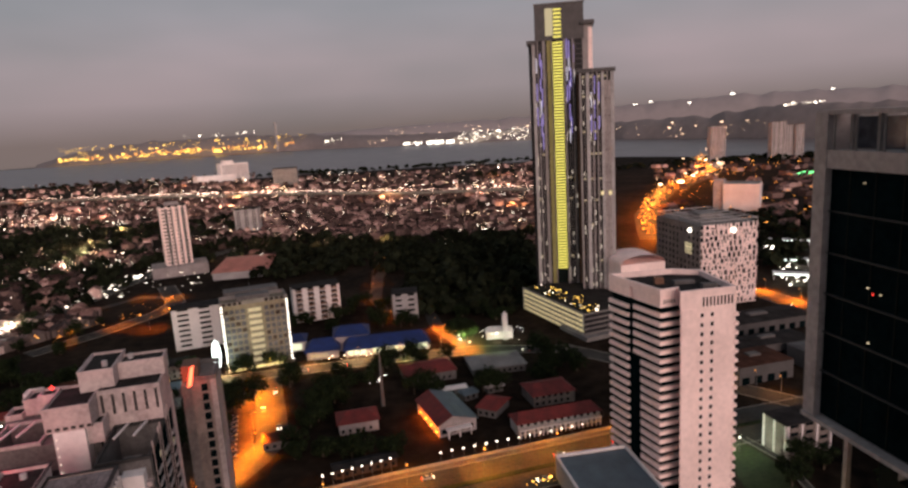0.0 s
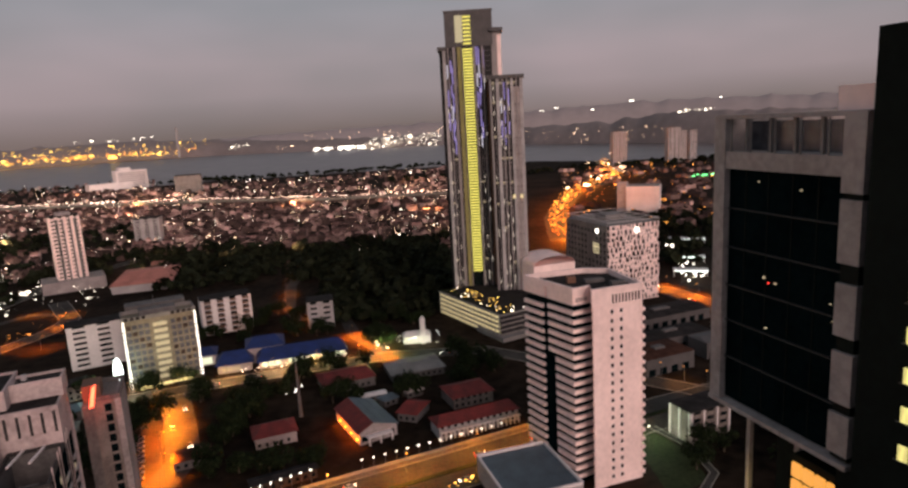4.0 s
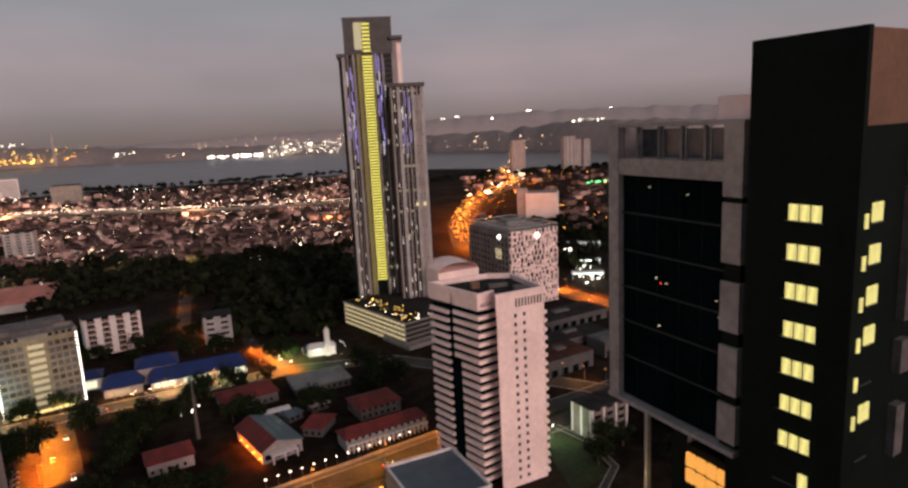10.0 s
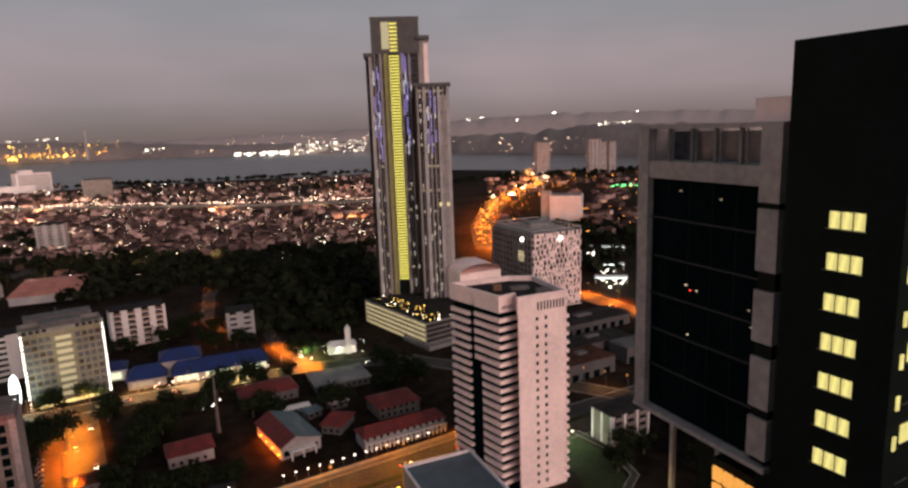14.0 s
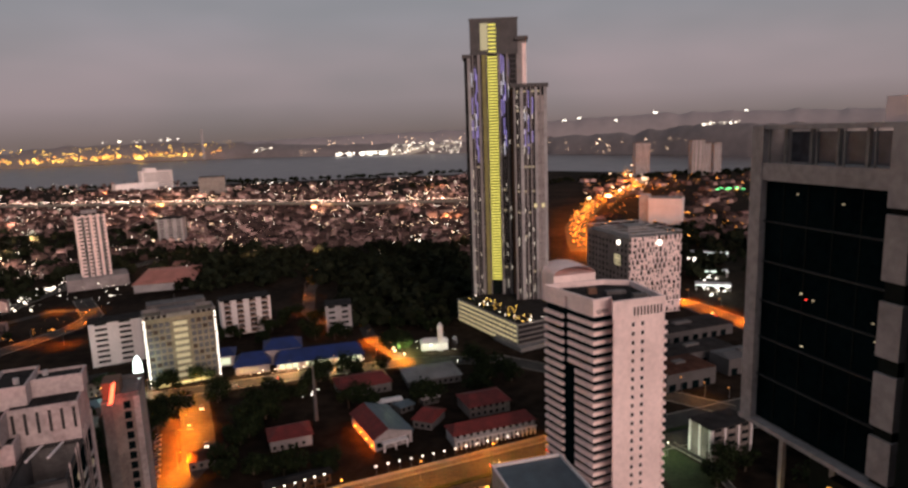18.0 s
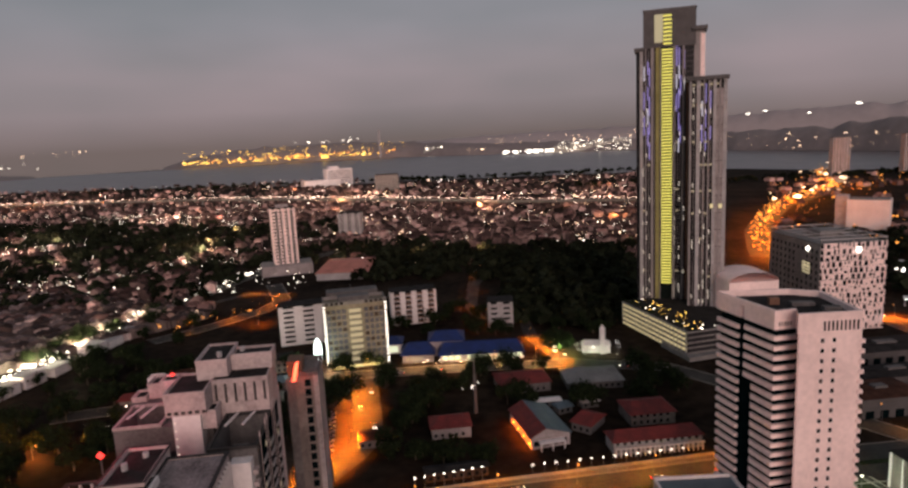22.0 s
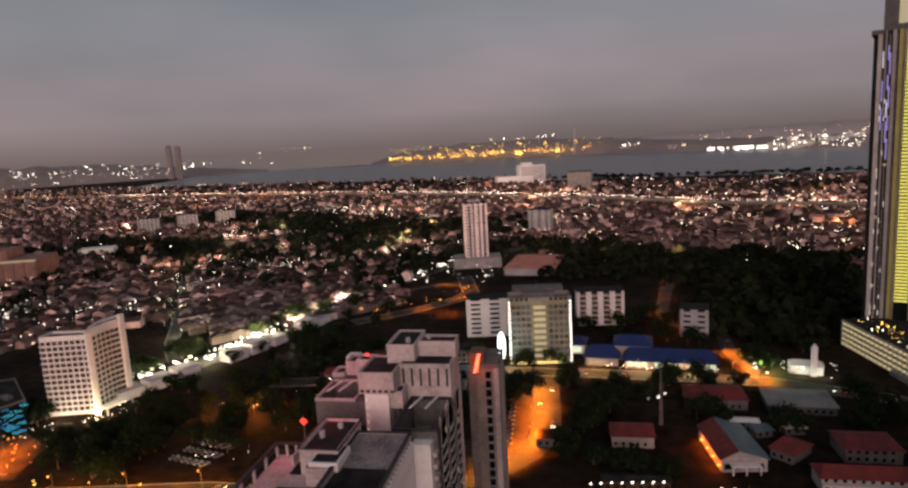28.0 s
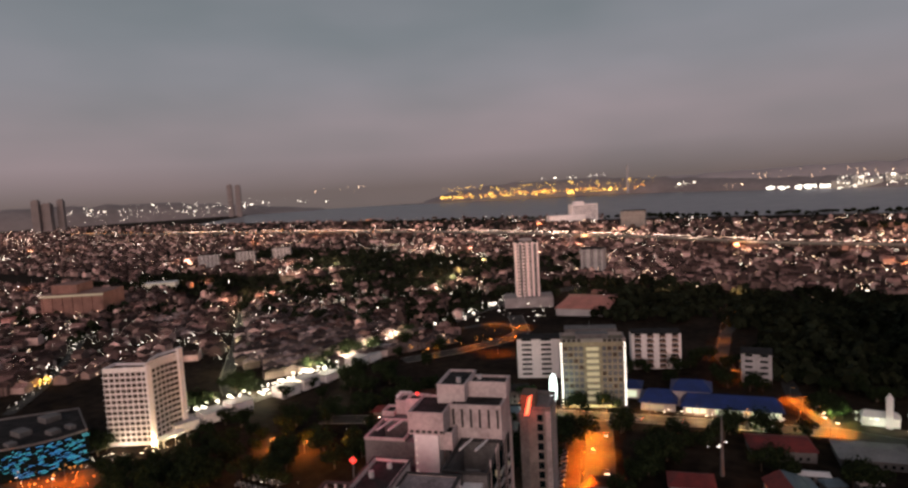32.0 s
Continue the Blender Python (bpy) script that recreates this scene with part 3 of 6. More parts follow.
lamps(lp, MID[6:8], 11, 6, watts=5000, colour=AMBER, every=2)
lamps(lw_, [(-53, 214), (-27, 224.5)], 3.7, 0)
lamps(lw_, [(-10, 226), (3, 229.5), (24, 235), (52, 243)], 4.6, 0)
for x, y, a in along(CURVE[:8], 75):
    lamp(x, y, 9, 190000, ORANGE, 2)


# ---- tall tower with the yellow strip ----
tt = thing("skyscraper", "tall slim grey skyscraper with a glowing yellow light strip", "skyscraper", 58.5, 435.5, 0, -9.8)
# local x runs to the right along the broad face, local y away from the camera
W_ = 32.4
part("shaft", box(B(), 0, W_, 0, 20, 0, 178), "shaft", tt)
part("side_shaft", box(B(), -2.4, 0, 3, 18, 0, 176), "shaft", tt)
part("wing_shaft", box(B(), W_ - 3, 50.5, -16, 12, 0, 156.6), "shaft", tt)
part("crown", box(B(), 2.0, W_ + 1.0, -0.4, 20, 178, 200.6), "crown", tt, "plain dark grey metal crown", bevel=0.15)
# Panel glows by itself in place of the yellow light falling on it.
part("crown_panel", box(B(), 8.8, 13.8, -0.75, -0.4, 181, 198), "bayglow", tt, "pale panel glowing to stand for a yellow wash")
part("crown_step", box(B(), W_, 38.5, 0, 16, 155.4, 187), "fin", tt)
part("step_panel", box(B(), W_ + 3.6, 38.8, -0.5, 14, 157, 184.5), "pinkish", tt)
for x0, x1, y0, y1, z in ((-3.4, 2.6, -2, 20, 176.2), (W_ - 1, 40.0, -2.5, 17, 186.6), (W_ - 4.5, 51.6, -18, 13, 155.2)):
    part("roof_slab", box(B(), x0, x1, y0, y1, z, z + 2.4), "crown", tt, bevel=0.1)
part("roof_line", box(B(), 1.6, W_ + 1.4, -0.8, 20.4, 200.6, 201.3), "steel", tt)
rnd = random.Random(4)
# broad pilasters and narrow fins with dark bays between them
for x, w, top, m in ((-0.2, 1.9, 178, "palegrey"), (3.2, 0.7, 178, "fin"), (6.6, 1.7, 178, "fin"), (9.6, 0.9, 178, "strip_wall"), (20.4, 1.0, 178, "fin"), (25.6, 1.1, 178, "fin"), (28.0, 1.4, 157, "brown")):
    part("fin", box(B(), x, x + w, -1.5, 0.2, 0, top), m, tt, bevel=0.06)
for x, w, m in ((W_ - 3, 1.2, "fin"), (33.4, 2.2, "palegrey"), (37.2, 0.8, "fin"), (40.0, 0.9, "fin"), (42.8, 1.7, "palegrey"), (46.2, 0.8, "fin"), (48.6, 2.0, "palegrey")):
    part("fin", box(B(), x, x + w, -17.4, -15.8, 0, 156.6), m, tt, bevel=0.06)
slab_me = mesh_of("floor_line", box(B(), 0, W_, -0.2, 0.1, 0, 0.35), "shaftline")
slab_nm = mesh_of("floor_line", box(B(), W_ - 3, 50.5, -16.2, -15.9, 0, 0.35), "shaftline")
for i in range(50):
    piece("floor_line", slab_me, tt, 0, 0, 18 + i * 3.2)
    if i < 43:
        piece("floor_line", slab_nm, tt, 0, 0, 18 + i * 3.2)
part("wash_wall", box(B(), 10.4, 12.6, -0.5, 0, 14, 178), "strip_wall", tt, "wall beside the strip with its yellow wash painted in")
part("strip_bay", box(B(), 12.6, 20.2, -0.4, 0, 14, 178), "black", tt)
bar = mesh_of("light_bar", box(B(), -3.3, 3.3, -0.5, 0, 0, 1.1), "strip")
for i in range(79):
    piece("light_bar", bar, tt, 16.4, -0.55, 26 + i * 1.92)
bar2 = mesh_of("light_bar", box(B(), -2.5, 2.5, -0.4, 0, 0, 1.2), "strip")
for i in range(8):
    piece("light_bar", bar2, tt, 16.6, -0.55, 179.5 + i * 2.4)
part("strip_edge", box(B(), 12.3, 12.8, -1.9, 0, 14, 178), "fin", tt)
part("strip_edge", box(B(), 20.0, 20.4, -1.7, 0, 14, 178), "fin", tt)
led = [mesh_of("led_bar", box(B(), -0.3, 0.3, -0.3, 0, 0, h), m) for h, m in ((12, "violetlamp"), (9, "paleled"), (11, "violetlamp"), (8, "violetlamp"))]
for x, y, zs in ((2.5, -0.4, (158, 140, 124)), (4.9, -0.4, (162, 146, 131, 117)), (5.8, -0.4, (154, 136, 124, 108)), (22.2, -0.4, (166, 152, 138)), (23.6, -0.4, (166, 158, 140, 126, 112)), (24.6, -0.4, (148, 118)), (26.6, -0.4, (164, 150)), (36.6, -16.3, (134, 118)), (38.7, -16.3, (142, 127, 113)), (41.4, -16.3, (138, 120)), (45.2, -16.3, (136,))):
    for z in zs:
        piece("led_bar", led[rnd.randrange(4)], tt, x, y, z)
spot = mesh_of("lit_window", box(B(), -0.8, 0.8, -0.3, 0, 0, 1.3), "warmwin")
for z in (34, 58, 74, 88, 104, 118, 140, 152):
    for x, y in ((2.4, -0.35), (5.4, -0.35), (23, -0.35), (31.8, -16.35), (36.4, -16.35), (39, -16.35), (41.6, -16.35), (45, -16.35)):
        if rnd.random() < 0.42:
            piece("lit_window", spot, tt, x, y, z)
# Glints on the fin edges, made as thin glowing bars.
glint = mesh_of("lit_window", box(B(), -0.16, 0.16, -0.3, 0, 0, 2.8), "whitelamp")
for k in range(84):
    x, y = rnd.choice(((1.9, -0.4), (4.0, -0.4), (5.8, -0.4), (21.4, -0.4), (24.2, -0.4), (27.0, -0.4), (31.6, -16.4), (36.0, -16.4), (38.4, -16.4), (41.4, -16.4)))
    piece("lit_window", glint, tt, x, y, 16 + 3.2 * int(44 * rnd.random() ** 1.5) + 1.0)
for x in (42.6, 47.6):
    part("lit_window", box(B(), x - 1, x + 1, -17.9, -17.5, 78, 80.6), "deckglow", tt)
# The dusk reflection is painted as a pinker, paler panel.
part("end_panel", box(B(), 44.6, 50.7, -17.0, -16.0, 12, 150), "blockwall", tt, "plain end panel with dusk reflection in its pink colour")
for k in range(12):
    part("panel_joint", box(B(), 44.5, 50.8, -17.06, -16.9, 22 + k * 10.6, 22.3 + k * 10.6), "shaftline", tt)
for x in (1.9, 5.2, 8.8, 21.6, 23.0, 24.4, 27.2):
    part("glazing_bar", box(B(), x, x + 0.22, -0.5, 0.1, 14, 176), "fin", tt)
for x in (32.2, 36.2, 38.4, 41.6):
    part("glazing_bar", box(B(), x, x + 0.22, -16.6, -15.9, 14, 155), "fin", tt)
# podium
pod = thing("podium_building", "low parking podium with lit white deck bands", "podium", 73.6, 358.5, 0, 112.6)
part("body", box(B(), 0, 73, -62, 0, 0, 15.2), "shaft", pod)
for z in (2.6, 5.6, 8.6, 11.6, 14.6):
    part("deck_band", box(B(), -0.3, 73.3, -62.3, 0.5, z, z + 0.8), "concrete", pod)
    part("deck_light", box(B(), 1, 72, 0.05, 0.45, z - 1.5, z - 0.35), "deckglow", pod)
part("base_slab", box(B(), -5, 24, -60, 2, 0, 2.4), "concrete", pod)
for i in range(19):
    part("deck_post", box(B(), 1 + i * 3.9, 1.7 + i * 3.9, 0.1, 0.62, 0.6, 15.2), "palegrey", pod)
part("roof_deck", box(B(), 0.6, 72.4, -61.4, -0.6, 15.4, 15.55), "darkroof", pod)
rnd = random.Random(6)
bm = B()
for i in range(22):
    x, y = rnd.uniform(1, 71), rnd.uniform(-14, -1)
    ball(bm, x if i % 3 else rnd.uniform(0, 8), y if i % 3 else rnd.uniform(-40, -2), 16.1, rnd.uniform(0.3, 0.6))
part("deck_lamp", bm, "whitelamp", pod, "small warm terrace lamps", kind="stuff")
bm = B()
for i in range(46):
    ball(bm, rnd.uniform(0, 66), rnd.uniform(-16, -0.8), 16.0 + 2.5 * rnd.random(), rnd.uniform(0.2, 0.45))
part("deck_lamp", bm, "goldlamp", pod, "small golden terrace lamps", kind="stuff")
bm = B()
for i in range(70):
    x, y = rnd.uniform(2, 71), rnd.uniform(-9, -1)
    ball(bm, x, y, 15.7, rnd.uniform(0.6, 1.3))
part("terrace_planting", bm, "leaf", pod, kind="stuff")

# ---- white banded tower ----
wt = thing("office_tower", "white tower with dark banded windows and a flat recessed roof", "office tower", 0, 0, 0)
WL, WA, WN, WM, WR, WBR, WBB = (55.2, 225.5), (65.6, 200.2), (72.5, 202.2), (70.9, 196.2), (90.3, 199.8), (88, 224), (79, 228)


def lerp(a, b, k):
    return (a[0] + (b[0] - a[0]) * k, a[1] + (b[1] - a[1]) * k)


def shrink(poly, d):
    cx, cy = sum(p[0] for p in poly) / len(poly), sum(p[1] for p in poly) / len(poly)
    out = []
    for x, y in poly:
        r = math.hypot(x - cx, y - cy)
        out.append((x + (cx - x) * d / r, y + (cy - y) * d / r))
    return out


front_low = [lerp(WA, WL, 0.36), WA, WN, lerp(WN, WBR, 0.5), lerp(WL, WBB, 0.55)]
front = [lerp(WA, WL, 0.5), WA, WN, lerp(WN, WBR, 0.5), lerp(WL, WBB, 0.55)]
rear = [WL, lerp(WA, WL, 0.62), lerp(WN, WBR, 0.7), WBB]
column = [WM, WR, WBR, lerp(WM, WBR, 0.5)]
part("core", prism(B(), shrink([WL, WA, WN, WR, WBR, WBB], 1.5), 0, 66), "glassdark", wt, "dark recessed glazing")
bandf = mesh_of("floor_band", prism(B(), front, 0, 1.4), "pinkish")
bandl = mesh_of("floor_band", prism(B(), front_low, 0, 1.4), "pinkish")
bandr = mesh_of("floor_band", prism(B(), rear, 0, 1.4), "pinkish")
for i in range(20):
    piece("floor_band", bandf if i > 13 else bandl, wt, 0, 0, 2.2 + i * 3.2)
    piece("floor_band", bandr, wt, 0, 0, 1.4 + i * 3.2)
part("column_wing", prism(B(), column, 0, 66.5), "pinkish", wt, "plain pale wing with small square windows")
part("parapet_band", prism(B(), [lerp(WA, WL, 0.5), WA, WN, WM, WR, WBR, WBB, WL, lerp(WA, WL, 0.57), lerp(lerp(WA, WL, 0.535), WBR, 0.06)], 66.5, 70.6), "pinkish", wt)
outer = [WL, WA, WN, WM, WR, WBR, WBB]
inner = shrink(outer, 1.3)
bm = B()
for i in range(7):
    j = (i + 1) % 7
    prism(bm, [outer[i], outer[j], inner[j], inner[i]], 70.6, 72.6)
part("parapet", bm, "pinkish", wt)
part("roof_deck", prism(B(), inner, 70.6, 70.75), "darkroof", wt)
ux, uy = (WR[0] - WM[0]) / 17.0, (WR[1] - WM[1]) / 17.0
# Dark panes are widened to take in the shadow beside each window.
win = mesh_of("window", box(B(), -0.5, 0.5, -0.06, 0.3, 0, 1.3), "glassdark")
slot = mesh_of("vent_slot", box(B(), -0.3, 0.3, -0.06, 0.3, 0, 3.0), "glassdark")
wa = math.degrees(math.atan2(uy, ux))
for i in range(20):
    for k in (6.6, 9.7):
        piece("window", win, wt, WM[0] + ux * k, WM[1] + uy * k, 2.6 + i * 3.2, wa)
sx, sy = (WN[0] - WA[0]) / 6.8, (WN[1] - WA[1]) / 6.8
slot_s = mesh_of("vent_slot", box(B(), -0.2, 0.2, -0.06, 0.2, 0, 1.4), "glassdark")
for k in range(5):
    piece("vent_slot", slot_s, wt, WA[0] + sx * (1.6 + k * 0.9), WA[1] + sy * (1.6 + k * 0.9), 67.6, math.degrees(math.atan2(sy, sx)))
pil = [(WM[0] + ux * a - uy * b, WM[1] + uy * a + ux * b) for a, b in ((0.2, -0.3), (4.6, -0.3), (4.6, 0.2), (0.2, 0.2))]
part("pilaster", prism(B(), pil, 0, 66.5), "pinkish", wt, "smooth pale pilaster")
for k in range(9):
    piece("vent_slot", slot, wt, WM[0] + ux * (7 + k * 1.1), WM[1] + uy * (7 + k * 1.1), 67.0, wa)
balc = mesh_of("balcony", box(B(), -1.2, 0.3, -0.9, 1.2, 0, 1.2), "pinkish")
for i in range(20):
    piece("balcony", balc, wt, WR[0] + 0.5, WR[1] + 0.6, 1.8 + i * 3.2, wa)
for k, (x, y, z) in enumerate(((70, 215, 73), (84, 206, 72.4), (78, 213, 72))):
    part("roof_plant", box(B(), x - 1.5 - k, x + 1.5 + k, y - 1.2, y + 1.2, 70.7, z), "blockgrey" if k else "brown", wt)
part("sign_lamp", ball(B(), 58.4, 221.0, 68.2, 0.9), "whitelamp", wt, "round lit sign lamp")

# ---- dark glass building with pale frame ----
gb = thing("glass_building", "black glass block in a pale concrete frame", "office building", 33, 56.5, 0, -80.3)
# local x runs along the face towards the camera, local +y is behind the face
part("glass_body", box(B(), 0.4, 13.6, 0.5, 18, 101, 125), "glassdark", gb)
part("end_pier", box(B(), -0.9, 0.5, -0.2, 18, 100.6, 129), "gbframe", gb)
for z0, z1 in ((101.5, 105.0), (105.9, 110.2), (111.5, 115.8), (117.4, 122.4), (122.9, 129.0)):
    part("end_pier", box(B(), 13.3, 15.2, -0.3, 3.0, z0, z1), "gbframe", gb)
part("dark_joint", box(B(), 13.4, 15.0, 0.0, 2.8, 101, 129), "black", gb)
part("top_beam", box(B(), 0.5, 13.3, -0.1, 1.2, 124.1, 125.7), "gbframe", gb)
part("roof_beam", box(B(), -0.9, 15.2, -0.1, 1.0, 128.7, 129.1), "gbframe", gb)
part("floor_edge", box(B(), -0.9, 15.2, -0.4, 18, 100.4, 100.8), "gbframe", gb)
part("parapet_glass", box(B(), 0.5, 13.3, 2.5, 2.7, 125.7, 128.4), "bluegrey", gb)
part("roof_deck", box(B(), 0.4, 15, 0.5, 18, 125, 125.4), "concrete", gb)
for x in (2.2, 5.0, 7.7, 10.4):
    part("post", box(B(), x, x + 0.3, 0.6, 0.9, 125.6, 128.7), "concrete", gb)
for z in (105.2, 109.0, 112.6, 116.4, 120.2):
    part("floor_line", box(B(), 0.5, 13.3, 0.3, 0.5, z, z + 0.16), "rubber", gb)
for x in (2.6, 5.3, 8.0, 10.6):
    part("mullion", box(B(), x, x + 0.1, 0.42, 0.5, 101, 124.1), "black", gb)
part("penthouse", box(B(), 11.5, 15.0, 1.0, 5.0, 129.1, 131.0), "pinkish", gb, "small lit pinkish plant room")
bm = B()
for x, z in ((4.2, 123.0), (8.9, 122.6), (5.2, 114.3), (6.5, 114.0), (12.3, 113.6), (12.6, 112.2), (5.6, 109.6)):
    box(bm, x, x + 0.14, 0.3, 0.45, z, z + 0.12)
part("lit_spot", bm, "warmwin", gb, "small lights seen in the dark glass", kind="stuff")
part("red_light", ball(B(), 6.0, 0.2, 114.0, 0.1), "redlamp", gb)
for x in (1.2, 3.6, 6.4, 9.1, 11.8):
    part("roof_fin", box(B(), x, x + 0.12, -0.15, 0.0, 125.7, 128.7), "concrete", gb)
for z in (102.6, 106.6, 110.4, 114.2, 118.0, 121.6):
    for x in (0.9, 3.2, 5.9, 8.6, 11.2):
        part("blind", box(B(), x, x + 1.6, 0.46, 0.49, z, z + 1.3), "glassdark", gb)
part("soffit_core", box(B(), 3, 12, 5, 16, 60, 100.4), "black", gb)
part("pillar", box(B(), 3.4, 3.85, 0.7, 1.15, 84, 100.4), "gbframe", gb)
part("lower_block", box(B(), 4, 16, 2.5, 16, 0, 90), "black", gb)
lob = mesh_of("lobby_window", box(B(), 0, 0.98, 0, 0.3, 0, 1.35), "amberwin")
for i in range(5):
    for j in range(2):
        piece("lobby_window", lob, gb, 8.2 + i * 1.25, 1.5, 94.2 + j * 1.7)
part("lobby", box(B(), 8, 15, 1.9, 8, 90, 98), "black", gb)
part("pillar", box(B(), 7.0, 7.6, 3.0, 3.6, 84, 100.4), "concrete", gb)
lamp(32.5, 52.0, 93.5, 130, (1.0, 0.75, 0.25), 0.3)

# ---- black tower with lit windows ----
bt = thing("apartment_tower", "near-black apartment tower with rows of yellow lit windows", "apartment tower", 35.5, 31.3, 0, 14.4)
# local x runs along the right face, local y back along the left face
part("body", box(B(), 0, 16, 0, 7.9, 0, 128.4), "black", bt)
part("crown_left", box(B(), -0.003, 0.5, 0, 7.9, 128.4, 134.6), "black", bt)
part("crown_right", box(B(), 0.5, 16, 0.2, 7.9, 128.4, 134.5), "brown", bt, "brown rendered upper wall")
part("recess_wall", box(B(), 3.4, 10, 7.9, 11.5, 0, 128), "black", bt)
pane = mesh_of("pane", box(B(), -0.12, 0.02, 0, 0.66, 0, 1.15), "yellow")
pane_r = mesh_of("pane", box(B(), 0, 0.58, -0.12, 0.02, 0, 1.3), "yellow")
for i in range(8):
    z = 121.8 - i * 2.86
    w = thing("window", "", "")
    w.parent = bt
    for k in range(3 if i < 7 else 1):
        piece("pane", pane, w, 0, 2.3 + k * 0.81, z + 0.18)
    part("frame", box(B(), -0.06, 0.05, 2.2, 4.9, z + 0.06, z + 0.15), "frame", w)
    w2 = thing("window", "", "")
    w2.parent = bt
    for k in range(2):
        if i != 4 and i < 6:
            piece("pane", pane_r, w2, 1.75 + k * 0.70, 0, z + 0.25)
    if i < 6:
        part("pane", box(B(), 0.9, 1.22, -0.12, 0.02, z - 0.1, z + 0.9), "yellow", w2)
    part("frame", box(B(), 1.7, 3.2, -0.06, 0.05, z + 0.1, z + 0.2), "frame", w2)
for z0, z1 in ((104, 108), (110.5, 113), (114.5, 124), (125, 128.3)):
    part("pier", box(B(), 6.0, 7.2, -0.6, 0.2, z0, z1), "blockgrey", bt)

# ---- stepped apartment block with roof terraces ----
rs = thing("apartment_block", "pale grey stepped apartment block with roof terraces and parapets", "apartment block", -73, 126, 0, 15.0)
# local x 3.5 is the right-hand facade, local y runs away from the camera


def rim(bm, x0, x1, y0, y1, z0, z1, t=0.5):
    box(bm, x0, x1, y0, y0 + t, z0, z1), box(bm, x0, x1, y1 - t, y1, z0, z1)
    box(bm, x0, x0 + t, y0 + t, y1 - t, z0, z1), box(bm, x1 - t, x1, y0 + t, y1 - t, z0, z1)
    return bm


# Well and side blocks take a darker grey than the other walls.
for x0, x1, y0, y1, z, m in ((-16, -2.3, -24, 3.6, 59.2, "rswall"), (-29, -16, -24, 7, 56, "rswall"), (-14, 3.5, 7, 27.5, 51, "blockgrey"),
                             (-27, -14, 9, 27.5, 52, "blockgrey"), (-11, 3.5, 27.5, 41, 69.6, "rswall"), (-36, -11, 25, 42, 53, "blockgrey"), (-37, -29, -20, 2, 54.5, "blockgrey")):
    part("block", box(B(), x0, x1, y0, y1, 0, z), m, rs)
    part("roof_deck", box(B(), x0 + 0.5, x1 - 0.5, y0 + 0.5, y1 - 0.5, z, z + 0.12), "darkroof", rs)
# front terrace: tilted pale panel in a black coping, parapets
part("parapet", rim(B(), -16, -2.3, -24, 3.6, 59.2, 60.6, 0.35), "rswall", rs)
part("coping", rim(B(), -16.3, -2.0, -24.3, 3.9, 60.6, 60.85, 0.9), "coping", rs)
bm = B()
bm.faces.new([bm.verts.new(v) for v in ((-15.4, -12, 59.4), (-3.2, -12, 59.4), (-3.2, 2.9, 60.4), (-15.4, 2.9, 60.4))])
part("roof_panel", bm, "roofpanel", rs, "pale sloping roof panel")
for x0, x1, y0, y1, z0, z1, m in ((-7, 4, 34, 40.5, 69.6, 73.6, "rswall"), (-15, -7, 29.5, 44, 59, 74.0, "rswall"), (-21, -11, 20.5, 35, 63.4, 69, "rswall"), (-19, -9, 21.5, 27, 59, 63.4, "rswall"),
                                  (-25.3, -16, -10, 6.5, 56, 62, "rswall"), (-22, -16.5, -15, -10, 56, 60, "rswall"), (-34, -27, 46, 53, 40, 63, "rswall"), (-29, -23, 42, 47, 40, 65, "rswall"), (-38, -34, 44, 50, 40, 60, "rswall")):
    part("roof_box", box(B(), x0, x1, y0, y1, z0, z1), m, rs)
    part("roof_hatch", box(B(), x0 + 0.7, x1 - 0.7, y0 + 0.7, y1 - 0.7, z1, z1 + 0.1), "darkroof", rs)
    part("parapet", rim(B(), x0 - 0.1, x1 + 0.1, y0 - 0.1, y1 + 0.1, z1, z1 + 0.6, 0.45), m, rs)
part("coping", rim(B(), -25.8, -15.5, -10.5, 7.0, 62.6, 62.8, 0.5), "coping", rs)
# slots and small openings in the rear walls
slot2 = mesh_of("wall_slot", box(B(), -0.3, 0.3, -0.1, 0.1, 0, 5.2), "coping")
for k in range(6):
    piece("wall_slot", slot2, rs, -10 + k * 2.5, 27.45, 63.2)
dot = mesh_of("vent_hole", box(B(), -0.5, 0.5, -0.1, 0.1, 0, 0.7), "coping")
for k in range(6):
    piece("vent_hole", dot, rs, -20 + k * 1.7, 20.4, 63.9)
part("stair_core", box(B(), -19.4, -12.6, 20.3, 27, 51, 63.4), "white", rs, "bright white stair core")
part("low_roof", box(B(), -14, -8, 7, 20, 51.1, 51.3), "darkroof", rs)
for k in range(5):
    part("core_lamp", ball(B(), -18.8, 20.0, 53.4 + k * 2.1, 0.26), "whitelamp", rs, "small white wall lamp")
part("front_box", box(B(), -21.5, -14.6, -14, -5.5, 56, 61.4), "white", rs, "white boxy roof room")
part("roof_hatch", box(B(), -20.9, -15.2, -13.4, -6.1, 61.4, 61.5), "darkroof", rs)
part("door", box(B(), -19.2, -18.2, -14.1, -13.9, 56.3, 58.4), "frame", rs)
part("terrace_lamp", ball(B(), -17.6, -14.3, 59.2, 0.22), "whitelamp", rs)
